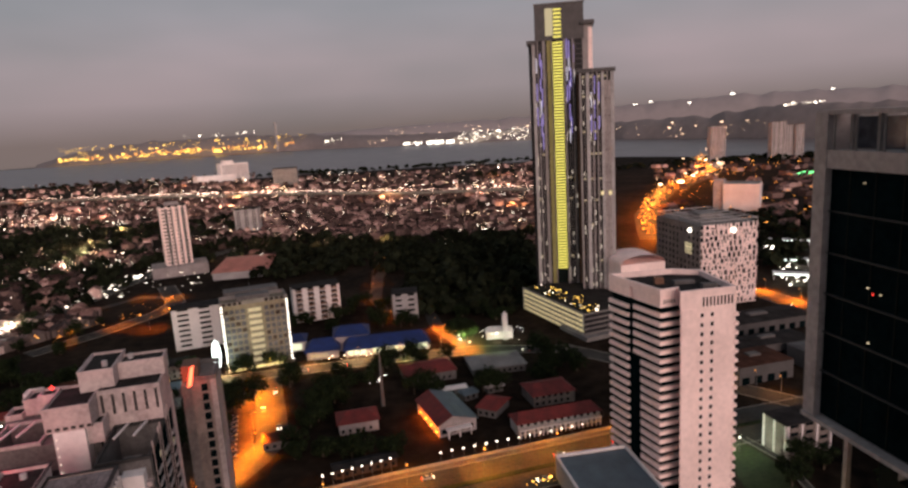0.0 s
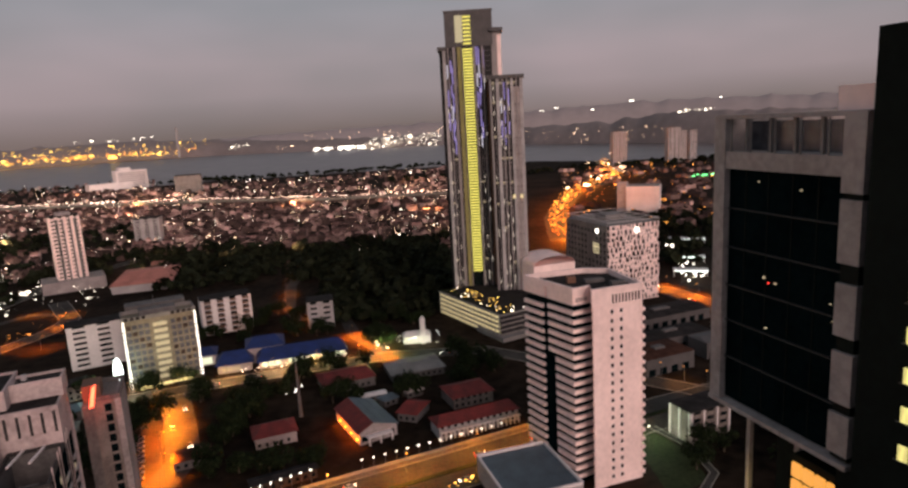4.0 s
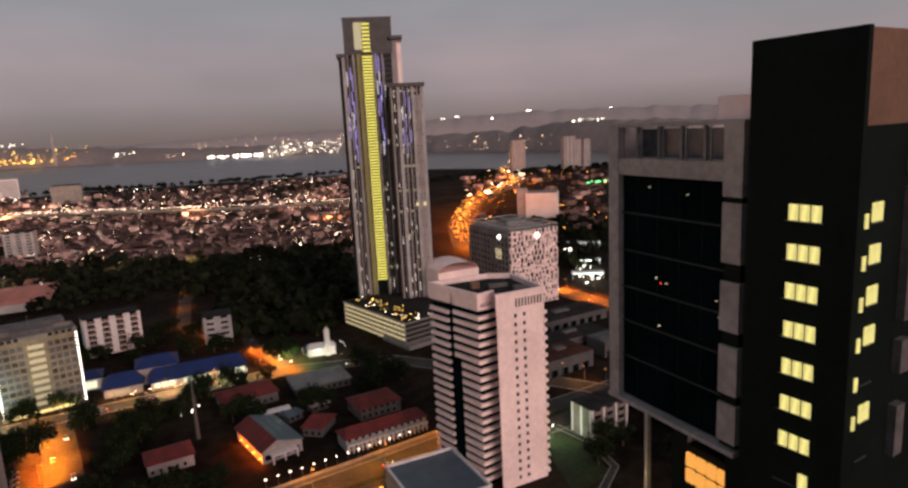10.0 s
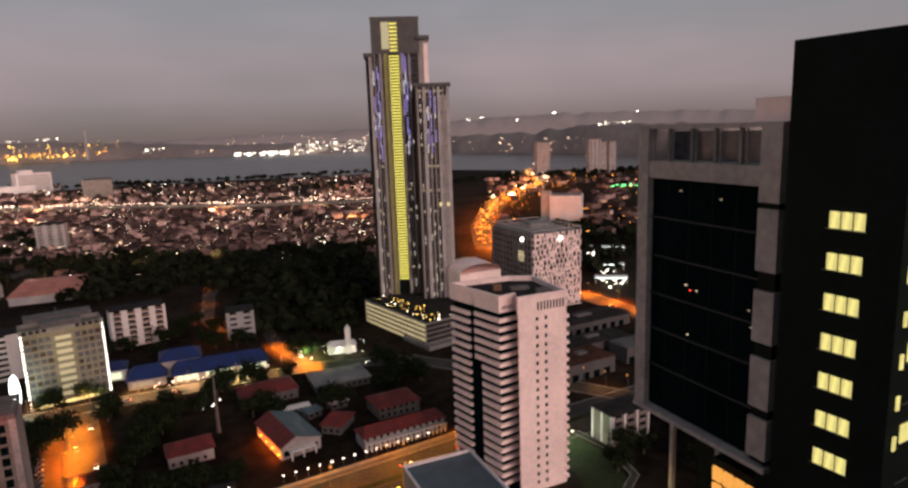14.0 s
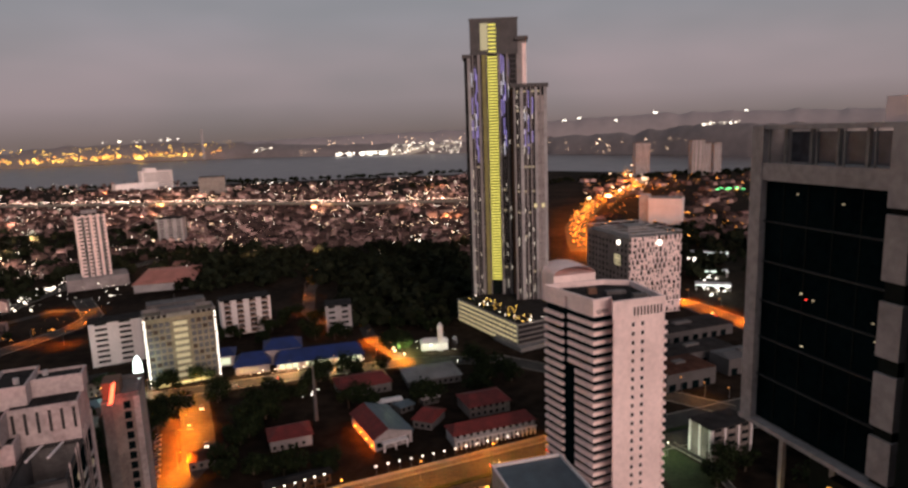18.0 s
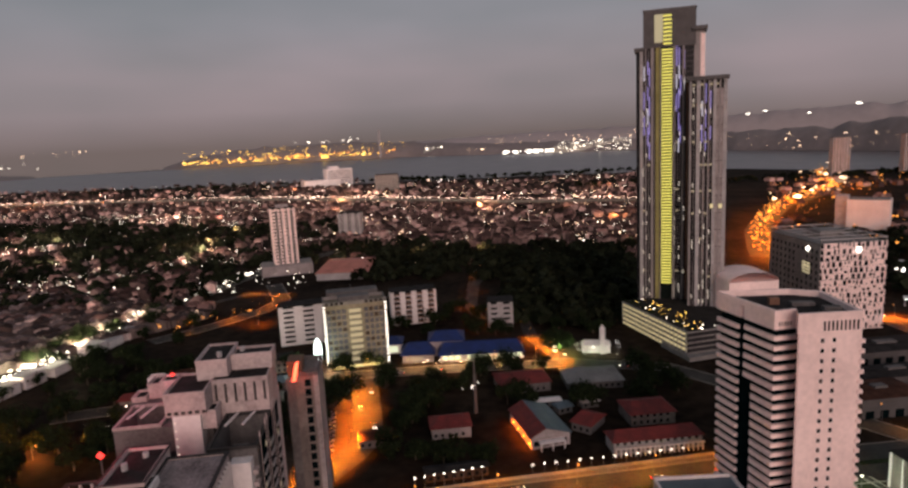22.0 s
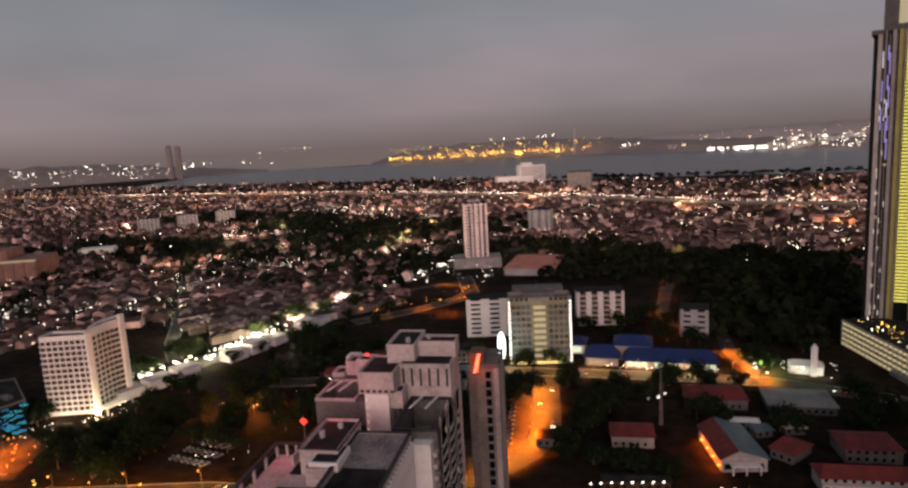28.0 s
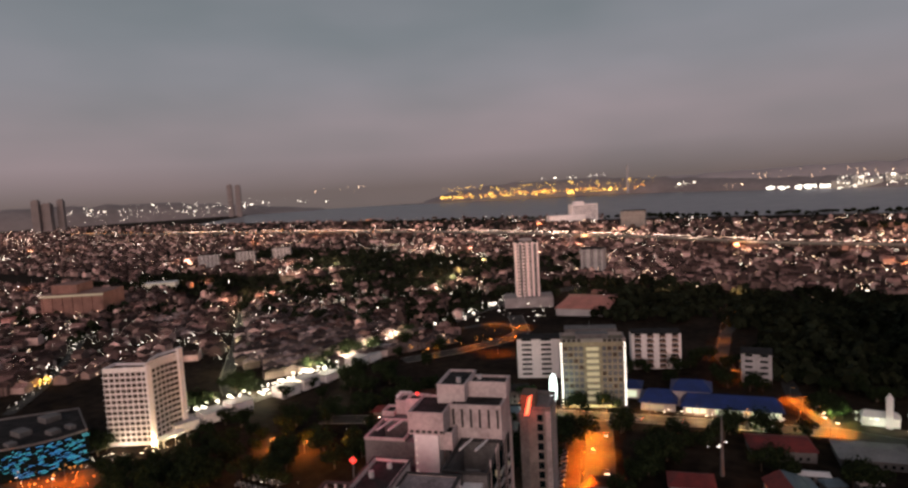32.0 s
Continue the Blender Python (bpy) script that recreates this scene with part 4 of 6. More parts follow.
for x, y, h in ((-22.4, -3, 1.6), (-19.8, 2.4, 1.2), (-10, 10, 1.4), (-4.5, 38, 1.3), (-9.5, 33, 1.5)):
    z = 62.1 if x < -16 else 51.3 if y < 20 else 73.7 if x > -7 else 74.1
    part("water_tank", cyl(B(), x, y, z, z + h, 0.7, n=10), "palegrey", rs, "pale round water tank")
for x, y0, y1 in ((-13.6, -11, 1.6), (-5.2, -11, 1.6)):
    part("roof_rail", box(B(), x, x + 0.08, y0, y1, 60.9, 61.0), "steel", rs)
litw = mesh_of("lit_window", box(B(), 0, 0.18, 0, 1.0, 0, 1.4), "warmwin")
for k, (y, z) in enumerate(((12, 46), (14.6, 30), (20, 40), (22.4, 52), (25, 24), (30, 36), (33.5, 50), (36, 28), (31.4, 18), (16.2, 55))):
    piece("lit_window", litw, rs, 3.55, y, z)
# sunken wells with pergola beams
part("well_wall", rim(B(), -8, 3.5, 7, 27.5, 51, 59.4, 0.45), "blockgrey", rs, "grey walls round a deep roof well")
part("parapet", rim(B(), -8.1, 3.6, 6.9, 27.4, 59.4, 60.2, 0.6), "coping", rs)
part("roof_unit", box(B(), -6, -2, 18, 23, 51.1, 53.4), "concrete", rs)
beam = mesh_of("pergola_beam", box(B(), -0.22, 0.22, -4, 4, -0.2, 0.2), "white")
for x, y in ((-5.5, 22.5), (-1.2, 22.5), (-33, 33), (-29.5, 33)):
    piece("pergola_beam", beam, rs, x, y, 60.5, -12)
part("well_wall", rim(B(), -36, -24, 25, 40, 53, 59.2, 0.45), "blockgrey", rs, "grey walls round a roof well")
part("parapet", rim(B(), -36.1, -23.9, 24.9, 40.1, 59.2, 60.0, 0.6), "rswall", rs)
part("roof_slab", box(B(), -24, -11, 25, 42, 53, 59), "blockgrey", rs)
# open frame at the front left corner
for y in (-18, -12, -6, 0):
    part("frame_post", box(B(), -36.6, -36.0, y, y + 0.5, 54.5, 58), "rswall", rs)
part("frame_beam", box(B(), -36.8, -35.9, -24, 1, 58, 58.5), "coping", rs)
part("frame_beam", box(B(), -36.8, -29, 0.4, 1, 58, 58.5), "coping", rs)
part("terrace_floor", box(B(), -36.4, -29.2, -19, 1.6, 54.62, 54.75), "rswall", rs)
part("terrace_wall", box(B(), -29.4, -29.0, -6, 6.5, 56, 58.4), "rswall", rs)
part("terrace_hatch", box(B(), -28.5, -20, -21, -16, 56.12, 56.4), "darkroof", rs)
part("terrace_floor", box(B(), -28.4, -16.6, -15.8, -10.4, 56.12, 56.3), "rswall", rs)
for x in (-34, -31.5, -29.4):
    part("frame_post", box(B(), x, x + 0.5, 0.4, 0.9, 54.5, 58), "rswall", rs)
part("coping", rim(B(), -38, -28.6, -20.6, 3, 54.5, 55.6, 0.5), "coping", rs)
# right-hand facades: fins at the front, balconies and a pale column, long rear wall
fin3 = mesh_of("facade_fin", box(B(), -0.15, 0.6, -0.3, 0.3, 3, 59), "white")
for k in range(13):
    piece("facade_fin", fin3, rs, -2.3, -22 + k * 2, 0)
part("dark_bay", box(B(), -2.3, -2.15, -23.6, 3.4, 3, 58.6), "glassdark", rs)
# Column colour is lifted to white to offset the grazing sun.
part("facade_column", box(B(), -2.3, 2.4, 3.6, 9, 0, 57.5), "white", rs)
balm = mesh_of("balcony", box(B(), 0, 1.1, 0, 3.2, 0, 1.1), "rswall")
balg = mesh_of("balcony", box(B(), 0, 0.5, 0, 4.2, 0, 0.7), "palegrey")
for i in range(17):
    piece("balcony", balm, rs, 2.4, 5.2, 4 + i * 3.1)
    for y in (12, 22, 33):
        piece("balcony", balg, rs, 3.5, y, 3 + i * 3.1)
finw = mesh_of("facade_fin", box(B(), 0, 0.3, -0.12, 0.12, 0, 60), "rswall")
for y in (10.5, 18, 20.5, 29, 31.5, 40.6):
    piece("facade_fin", finw, rs, 3.5, y, 2)
dk = mesh_of("dark_bay", box(B(), 0, 0.15, 0, 8.6, 0, 57), "glassdark")
for y in (9.4, 18.4, 28.2):
    piece("dark_bay", dk, rs, 3.5, y, 2)
for x, y, w, h in ((-22, 43, 5, 3.4), (-20, 49, 6, 3.0), (-36, 52, 4, 2.6)):
    for a in (0, w - 0.4):
        for c in (0, 3.6):
            part("frame_post", box(B(), x + a, x + a + 0.4, y + c, y + c + 0.4, 59, 60 + h), "white", rs)
    part("frame_beam", rim(B(), x, x + w, y, y + 4, 60 + h, 60.5 + h, 0.45), "white", rs)
part("rear_terrace", box(B(), -38, -15, 42, 56, 40, 59), "blockgrey", rs)
part("obstruction_lamp", ball(B(), -26, 44, 66.6, 0.7), "redlamp", rs, "red roof lamp")
part("obstruction_lamp", ball(B(), -28.8, 1.0, 64.1, 1.0), "redlamp", rs, "bright red roof lamp")
part("lamp_mast", cyl(B(), -28.8, 1.0, 56, 63.5, 0.14, n=6), "steel", rs)
m15 = pose(-73, 126, 0, 0, 0, 15) @ Vector((-31, 39, 68))
lamp(m15.x + 2, m15.y - 6, m15.z + 7, 5000, (1.0, 0.14, 0.24), 0.6)
m15 = pose(-73, 126, 0, 0, 0, 15) @ Vector((-29.4, 2.2, 65.2))
lamp(m15.x, m15.y, m15.z, 3600, (1.0, 0.08, 0.14), 0.6)
mp = pose(-73, 126, 0, 0, 0, 15) @ Vector((6.2, 56, 0))
sl = thing("sign_tower", "grey slab tower with a red neon sign and dark windows", "tower block", mp.x, mp.y, 0, 15.0)
part("body", box(B(), 0, 5.6, 0, 16, 0, 58), "hutwall", sl)
part("end_wall", box(B(), 5.6, 7.2, -0.3, 15, 0, 58), "blockwall", sl)
part("side_wall", box(B(), -2.8, 0, 0.6, 15, 0, 57), "blockgrey", sl)
part("parapet", rim(B(), 0, 7.2, 0, 16, 58, 59.4), "blockgrey", sl)
part("lift_room", box(B(), -2.6, 2, 3, 10, 57, 62), "brown", sl)
wme = mesh_of("window", box(B(), 0, 1.8, -0.08, 0.2, 0, 2.2), "glassdark")
for i in range(18):
    piece("window", wme, sl, 2.9, 0, 2 + i * 3.1)
bm = B()
bm.faces.new([bm.verts.new(p) for p in ((-0.9, -0.5, 56.6), (0.3, -0.5, 57.0), (1.6, -0.5, 63.2), (0.5, -0.5, 62.4))])
sg = bmesh.ops.extrude_face_region(bm, geom=bm.faces[:])
bmesh.ops.translate(bm, verts=[v for v in sg["geom"] if isinstance(v, bmesh.types.BMVert)], vec=(0, 0.5, 0))
part("neon_sign", bm, "redneon", sl, "red and white neon sign")
lamp(mp.x + 0.5, mp.y - 2.5, 60, 2200, (1.0, 0.08, 0.04), 0.8)

# ---- office with light strips, apartments, school ----
of = thing("office_building", "office block with vertical light strips and lit lobby", "office building", -129.5, 337, 0, 21.0)
part("body", box(B(), 0, 36, 0.6, 16, 0, 38), "officewall", of)
part("parapet", rim(B(), 0, 36, 0.6, 16, 38, 40), "concrete", of)
strip_me = mesh_of("strip_light", box(B(), 0, 0.8, -0.25, 0, 0, 0.7), "brightlamp")
for x in (0, 34.8):
    part("edge_pier", box(B(), x, x + 1.4, 0, 1, 0, 40.5), "concrete", of)
    for i in range(19):
        piece("strip_light", strip_me, of, x + 0.3, 0, 2 + i * 1.95)
part("lit_bay", box(B(), 13.4, 22.6, 0.2, 0.6, 4, 36), "officewall", of)
for i in range(9):
    z = 4.5 + i * 3.6
    part("window_band", box(B(), 14.6, 21.4, 0.05, 0.15, z, z + 1.9), "bayglow", of, "band of windows lit from within")
    part("floor_slab", box(B(), 1.4, 34.8, 0.25, 0.75, z - 1.1, z - 0.5), "concrete", of)
    for x0 in (1.8, 4.7, 7.6, 10.5, 23.2, 26.1, 29.0, 31.9):
        part("window", box(B(), x0, x0 + 2.3, 0.45, 0.7, z, z + 2.2), "bluegrey" if (i * 3 + int(x0)) % 5 else "hotelglass", of)
for x in (4.2, 7.1, 10.0, 12.9, 22.8, 25.7, 28.6, 31.5):
    part("pier", box(B(), x, x + 0.5, 0.1, 0.7, 3.8, 38), "officewall", of)
part("rear_block", box(B(), 3, 33, 16, 26, 0, 42), "blockgrey", of)
part("roof_plant", box(B(), 9, 27, 5, 13, 38, 41.5), "blockgrey", of)
for i in range(12):
    if not 4 <= i <= 7:
        part("roof_louvre", box(B(), 1.5 + i * 2.8, 3.2 + i * 2.8, 0.4, 0.7, 38.2, 39.8), "darkroof", of)
part("lobby_light", box(B(), 4, 30, -0.3, 0.2, 0.6, 3.6), "lobby", of)
part("lobby_canopy", box(B(), 2, 34, -5, 0.2, 3.8, 4.3), "officewall", of)
part("antenna", cyl(B(), 17, 10, 40, 48, 0.25, 0.1, 6), "steel", of)
# Sign is widened and rounded so its shape includes the glare around it.
bm = B()
for k, yy in enumerate((-1.0, 0.4)):
    ringv = [bm.verts.new((-4.6 + 2.3 * math.cos(6.2832 * q / 12), yy, 12 + 8.5 * math.sin(6.2832 * q / 12))) for q in range(12)]
    bm.faces.new(ringv if k else ringv[::-1])
    if k:
        for q in range(12):
            bm.faces.new((last[q], last[(q + 1) % 12], ringv[(q + 1) % 12], ringv[q]))
    last = ringv
part("roof_sign", bm, "coollamp", of, "white sign enlarged to take in its glare")
lamp(-116, 331, 3, 1200, AMBER, 1.5)
lamp(-133, 329, 15, 16000, (0.7, 1.0, 0.85), 1.5)
# Two added fill lamps, with no fitting, warm and brighten the office facade.
lamp(-110, 330, 28, 4500, (1.0, 0.84, 0.52), 1.5)
lamp(-96, 334, 8, 3000, (1.0, 0.84, 0.52), 1.5)


def flats(x, y, turn, w, d, h, floors, label, wall="white", bal="terracotta", cols=3):
    ob = thing("apartment_building", label, "apartment building", x, y, 0, turn)
    part("body", box(B(), 0, w, 0, d, 0, h), wall, ob)
    part("roof", box(B(), -0.4, w + 0.4, -0.4, d + 0.4, h, h + 0.5), "darkroof", ob)
    bm = mesh_of("balcony", box(B(), 0, w / cols * 0.55, -1.0, 0, 0, 1.0), bal or wall)
    wm = mesh_of("window", box(B(), 0, w / cols * 0.5, -0.06, 0.1, 0, 1.4), "glassdark")
    for i in range(floors):
        for k in range(cols):
            z, xx = 1 + i * h / floors, w / cols * (k + 0.25)
            piece("window", wm, ob, xx, 0, z + 1.1)
            if bal:
                piece("balcony", bm, ob, xx, 0, z)
    return ob


flats(-112, 424, 20, 32, 14, 24, 7, "white flats with red balcony rows", wall="white", bal="brown", cols=4)
flats(-176, 380, 22, 38, 14, 26, 8, "white flats with dim windows", wall="white", bal="white")
flats(-44, 418, 5, 17, 15, 18, 5, "small plain grey block on dark ground", wall="palegrey", bal=None, cols=2)
rt = flats(-276, 602, 28, 24, 18, 67, 20, "tall pale residential tower with dark vertical bands", wall="pinkish", bal=None, cols=4)
for x, w in ((4.6, 2.2), (9.6, 1.4), (15.2, 1.4), (19.0, 2.4)):
    part("dark_band", box(B(), x, x + w, -0.25, -0.08, 3, 65), "blockgrey", rt)
part("roof_plant", box(B(), 6, 18, 4, 14, 67.5, 70), "blockwall", rt)
flats(-284, 830, 5, 30, 20, 34, 10, "hazy pale apartment block", wall="palegrey", bal=None)
for x, y in ((-990, 776), (-962, 838), (-930, 900)):
    flats(x, y, 40, 34, 14, 26, 8, "pale slab block above dark trees", wall="palegrey", bal=None, cols=5)
lwb = thing("shop_podium", "low white podium building beside the tower", "building", -285, 590, 0, 25)
part("body", box(B(), 0, 50, 0, 30, 0, 10), "blockwall", lwb)
part("roof", box(B(), 1, 49, 1, 29, 10, 10.3), "concrete", lwb)

sc = thing("school_building", "low building with bright blue roofs and lit verandas", "school", -66, 350, 0, 9.0)
part("wall", box(B(), 0, 48, 2, 16, 0, 4.8), "blockwall", sc)
part("roof", gable(B(), 0, 48, 1, 16, 4.6, 10, 1.4, 4), "blueroof", sc)
part("wall", box(B(), -22, -4, 4, 20, 0, 5), "blockwall", sc)
part("roof", gable(B(), -22, -4, 4, 20, 4.8, 10, 1.4, 5), "blueroof", sc)
part("wall", box(B(), -38, -24, 22, 36, 0, 6), "white", sc)
part("roof", gable(B(), -38, -24, 22, 36, 6, 9, 1.2, 4), "blueroof", sc)
part("roof", gable(B(), -6, 14, 14, 32, 9, 13, 1.2, 5), "blueroof", sc)
part("wall", box(B(), -6, 14, 14, 32, 0, 9), "blockwall", sc)
sw = mesh_of("lit_window", box(B(), 0, 3.0, 1.6, 2.0, 1.2, 3.6), "verandaglow")
for i in range(13):
    if i % 5 != 3:
        piece("lit_window", sw, sc, 1.5 + i * 3.6, 0, 0)
for i in range(9):
    part("veranda_post", box(B(), 0.5 + i * 5.8, 0.9 + i * 5.8, 0.9, 1.2, 0, 4.6), "white", sc)
part("lit_window", box(B(), -36, -26, 21.7, 22.0, 1.0, 4.6), "verandaglow", sc)
part("lit_window", box(B(), -20, -10, 3.7, 4.0, 1.2, 3.4), "warmwin", sc)
lamp(-58, 347, 3, 2600, WARM, 0.6)
lamp(-30, 351, 3, 2600, (0.8, 1.0, 0.6), 0.6)
lamp(-95, 372, 4, 5000, (1.0, 0.9, 0.5), 0.6)

ch = thing("white_shrine", "small floodlit white building with a short tower", "shrine", 16, 368, 0, 0)
part("hall", box(B(), 0, 16, 0, 7, 0, 4.5), "white", ch)
part("roof", gable(B(), 0, 16, 0, 7, 4.5, 7, 0.5, 2), "white", ch)
part("tower", box(B(), 10, 13, -2, 1, 0, 15), "white", ch)
part("cap", cyl(B(), 11.5, -0.5, 15, 17.5, 1.8, 0.1, 8), "white", ch)
lamp(22, 363, 2, 1500, (0.85, 1.0, 0.75), 1)
lamp(33, 364, 2, 1200, (0.95, 1.0, 0.75), 1)
for x, y in ((3, 373), (9, 371), (-2, 378), (6, 380)):
    lamp(x, y - 4.5, 4, 7000, (0.75, 1.0, 0.42), 0.6)


def bungalow(name, x, y, turn, w, d, h, roof, label, hip=3.0, rise=3.0, wall=""):
    ob = thing(name, label, "house", x, y, 0, turn, group="low compound buildings")
    part("wall", box(B(), 0, w, 0, d, 0, h), wall or ("hutwall" if h > 5 else "blockgrey"), ob)
    part("roof", gable(B(), 0, w, 0, d, h, h + rise, 0.9, hip), roof, ob)
    dm = mesh_of("window", box(B(), 0, 1.2, -0.08, 0.1, 0, 1.4), "glassdark")
    for i in range(int(w // 3)):
        piece("window", dm, ob, 0.9 + i * 3, 0, 1.0)
        if h > 5:
            piece("window", dm, ob, 0.9 + i * 3, 0, 4.0)
    return ob


bungalow("house", -54, 256, 14, 17, 13, 5, "redroof", "white house with a red tiled hip roof", 5, 3.0, "palegrey")
hl = thing("hall", "gabled hall, one roof slope red and one blue-grey", "hall", -11, 249, 0, 21, group="low compound buildings")
HW, HR, HL = 17.0, 6.2, 29.0
part("wall", box(B(), 0, HW, 0, HL, 0, 5.5), "blockwall", hl)
for name, x0, z0, x1, z1, m in (("red_slope", -0.8, 5.2, HR, 8.8, "redroof"), ("blue_slope", HR, 8.8, HW + 0.8, 5.2, "greyroof")):
    bm = B()
    v = [bm.verts.new(p) for p in ((x0, -0.8, z0), (x1, -0.8, z1), (x1, HL + 0.8, z1), (x0, HL + 0.8, z0), (x0, -0.8, z0 + 0.3), (x1, -0.8, z1 + 0.3), (x1, HL + 0.8, z1 + 0.3), (x0, HL + 0.8, z0 + 0.3))]
    for q in ((3, 2, 1, 0), (4, 5, 6, 7), (0, 1, 5, 4), (1, 2, 6, 5), (2, 3, 7, 6), (3, 0, 4, 7)):
        bm.faces.new([v[i] for i in q])
    part(name, bm, m, hl)
    for k in (0.3, 0.65):
        xs, zs = x0 + (x1 - x0) * k, z0 + (z1 - z0) * k
        part("roof_seam", box(B(), xs, xs + 0.12, -0.7, HL + 0.7, zs + 0.25, zs + 0.42), m, hl)
for y in (0.0, HL - 0.2):
    bm = B()
    lo = [bm.verts.new(p) for p in ((0, y, 5.5), (HW, y, 5.5), (HR, y, 8.75))]
    hi = [bm.verts.new(p) for p in ((0, y + 0.2, 5.5), (HW, y + 0.2, 5.5), (HR, y + 0.2, 8.75))]
    bm.faces.new(lo), bm.faces.new(hi[::-1])
    for i in range(3):
        bm.faces.new((lo[i], lo[(i + 1) % 3], hi[(i + 1) % 3], hi[i]))
    part("gable_wall", bm, "blockwall", hl)
gw = mesh_of("window", box(B(), 0, 2.6, -0.1, 0.1, 0, 2.2), "glassdark")
for x in (1.0, 5.0, 9.0, 13.0):
    piece("window", gw, hl, x, 0, 1.2)
part("porch", box(B(), 3, 14, -3, 0, 3.2, 3.6), "white", hl, "pale porch roof")
for x in (3.2, 8.2, 13.4):
    part("porch_post", box(B(), x, x + 0.4, -2.9, -2.5, 0, 3.2), "white", hl)
bungalow("long_house", 22, 246, 14, 37, 10, 5.5, "redroof", "long white building with a red tiled roof and colonnade", 3, 3.0, "palegrey")
bungalow("house", 32, 272, 14, 20, 16, 5.5, "redroof", "compound building with a red tiled roof", 4, 3.0, "hutwall")
bungalow("shed", -28, 305, 15, 26, 18, 5, "redroof", "wide dull red-roofed shed", 3)
bungalow("shed", 6, 312, 10, 28, 20, 4, "concrete", "wide flat grey shed", 8, 1.5)
bungalow("house", 6, 268, -30, 9, 14, 4, "redroof", "small white house with a red roof", 2)
bungalow("shed", 12, 290, 20, 8, 6, 3.2, "white", "small white-roofed shed beside the hall", 1, 1.2)
bungalow("shed", 1, 283, 30, 7, 6, 3.2, "greyroof", "small pale-roofed outbuilding behind the hall", 1, 1.2)
bungalow("shed", -12, 290, 12, 14, 4, 3.0, "white", "narrow white-roofed walkway shed", 0.5, 0.8)
bungalow("shed", -84, 246, 15, 14, 9, 4.0, "brownroof", "dim brown-roofed shed among trees", 2, 1.8)
bungalow("shed", -50, 221, 18, 24, 5, 4, "darkroof", "low dim shelter behind a string of white lamps", 1, 0.8, "brick")
for k in range(4):
    fx, fy = -12.2 - 2.5 * k, 251.0 + 6.6 * k
    fl = thing("floodlight", "small ground floodlight glowing orange by the hall", "floodlight", fx, fy, 0, group="orange floodlights")
    part("post", cyl(B(), 0, 0, 0, 1.6, 0.08, n=6), "steel", fl)
    part("lamp_head", ball(B(), 0, 0, 1.9, 0.55), "flamelamp", fl)
    lamp(fx - 0.6, fy - 0.9, 2.2, 2600, (1.0, 0.17, 0.012), 0.4)
col = thing("colonnade", "row of pale columns along the long house", "colonnade", 22, 246, 0, 14)
part("eave_beam", box(B(), 0, 37, -2.2, -1.8, 3.2, 3.7), "white", col)
for i in range(19):
    part("column", box(B(), i * 2.0, i * 2.0 + 0.45, -2.2, -1.75, 0, 3.2), "white", col)
rnd = random.Random(52)
for x, y, w, d, h, m in ((-206, 262, 16, 10, 5, "brownroof"), (-186, 268, 12, 9, 4.5, "greyroof"), (-168, 276, 15, 10, 6, "darkroof"), (-200, 288, 14, 11, 5, "redroof"),
                         (-178, 296, 18, 12, 6.5, "brownroof"), (-156, 304, 14, 10, 5, "greyroof"), (-214, 308, 18, 12, 6, "brownroof"), (-190, 318, 14, 10, 5, "blockgrey"),
                         (-164, 330, 16, 12, 8, "darkroof"), (-222, 282, 12, 9, 4.5, "redroof"), (-148, 284, 12, 9, 5, "blockgrey")):
    bungalow("house", x, y, 20 + rnd.uniform(-8, 8), w, d, h, m, "dim low house behind the apartment block", 2.5, 2.2, "hutwall")
mast = thing("radio_mast", "slim dark lattice mast", "mast", -38, 284, 0)
part("mast", cyl(B(), 0, 0, 0, 26, 0.9, 0.25, 4), "steel", mast)

# ---- patterned building, round roof, cream block, right-hand low blocks ----
pb = thing("patterned_building", "blocky building with an irregular white cell facade", "office building", 160, 407, 0, 10)
part("body", box(B(), 0, 41, 0.5, 58, 0, 54), "glassdark", pb)
part("side_wall", box(B(), -0.4, 0, 0, 58, 0, 54), "concrete", pb)
part("roof", box(B(), 0.5, 40.5, 1, 57.5, 54, 54.3), "concrete", pb)
rnd = random.Random(12)
bm = B()
for i in range(14):
    z = i * 3.9
    box(bm, 0, 41, 0, 0.5, z, z + rnd.uniform(0.5, 0.9))
    x = rnd.uniform(0, 2)
    while x < 40.5:
        w, gap = rnd.uniform(0.6, 2.0), rnd.uniform(1.0, 2.4)
        box(bm, x, min(x + w, 41), -0.02, 0.5, z + 0.9, z + 3.9)
        if x + w + gap < 41 and rnd.random() < 0.55 and not (18 < x < 27 and 7 < i < 11):
            h = rnd.uniform(0.6, 2.6)
            box(bm, x + w, x + w + gap, 0.0, 0.45, *((z + 0.9, z + 0.9 + h) if rnd.random() < 0.5 else (z + 3.9 - h, z + 3.9)))
        x += w + gap
part("cell_facade", bm, "pinkish", pb)
part("roof_frame", rim(B(), 0, 41, 0, 58, 56.5, 57.2, 0.7), "palegrey", pb)
for x, y in ((0.3, 0.3), (20, 0.3), (40.4, 0.3), (0.3, 28), (40.4, 28), (0.3, 57), (40.4, 57)):
    part("roof_post", box(B(), x, x + 0.5, y, y + 0.5, 54, 56.5), "concrete", pb)
part("lit_sign", ball(B(), 23, -0.6, 50, 2.0), "brightlamp", pb)
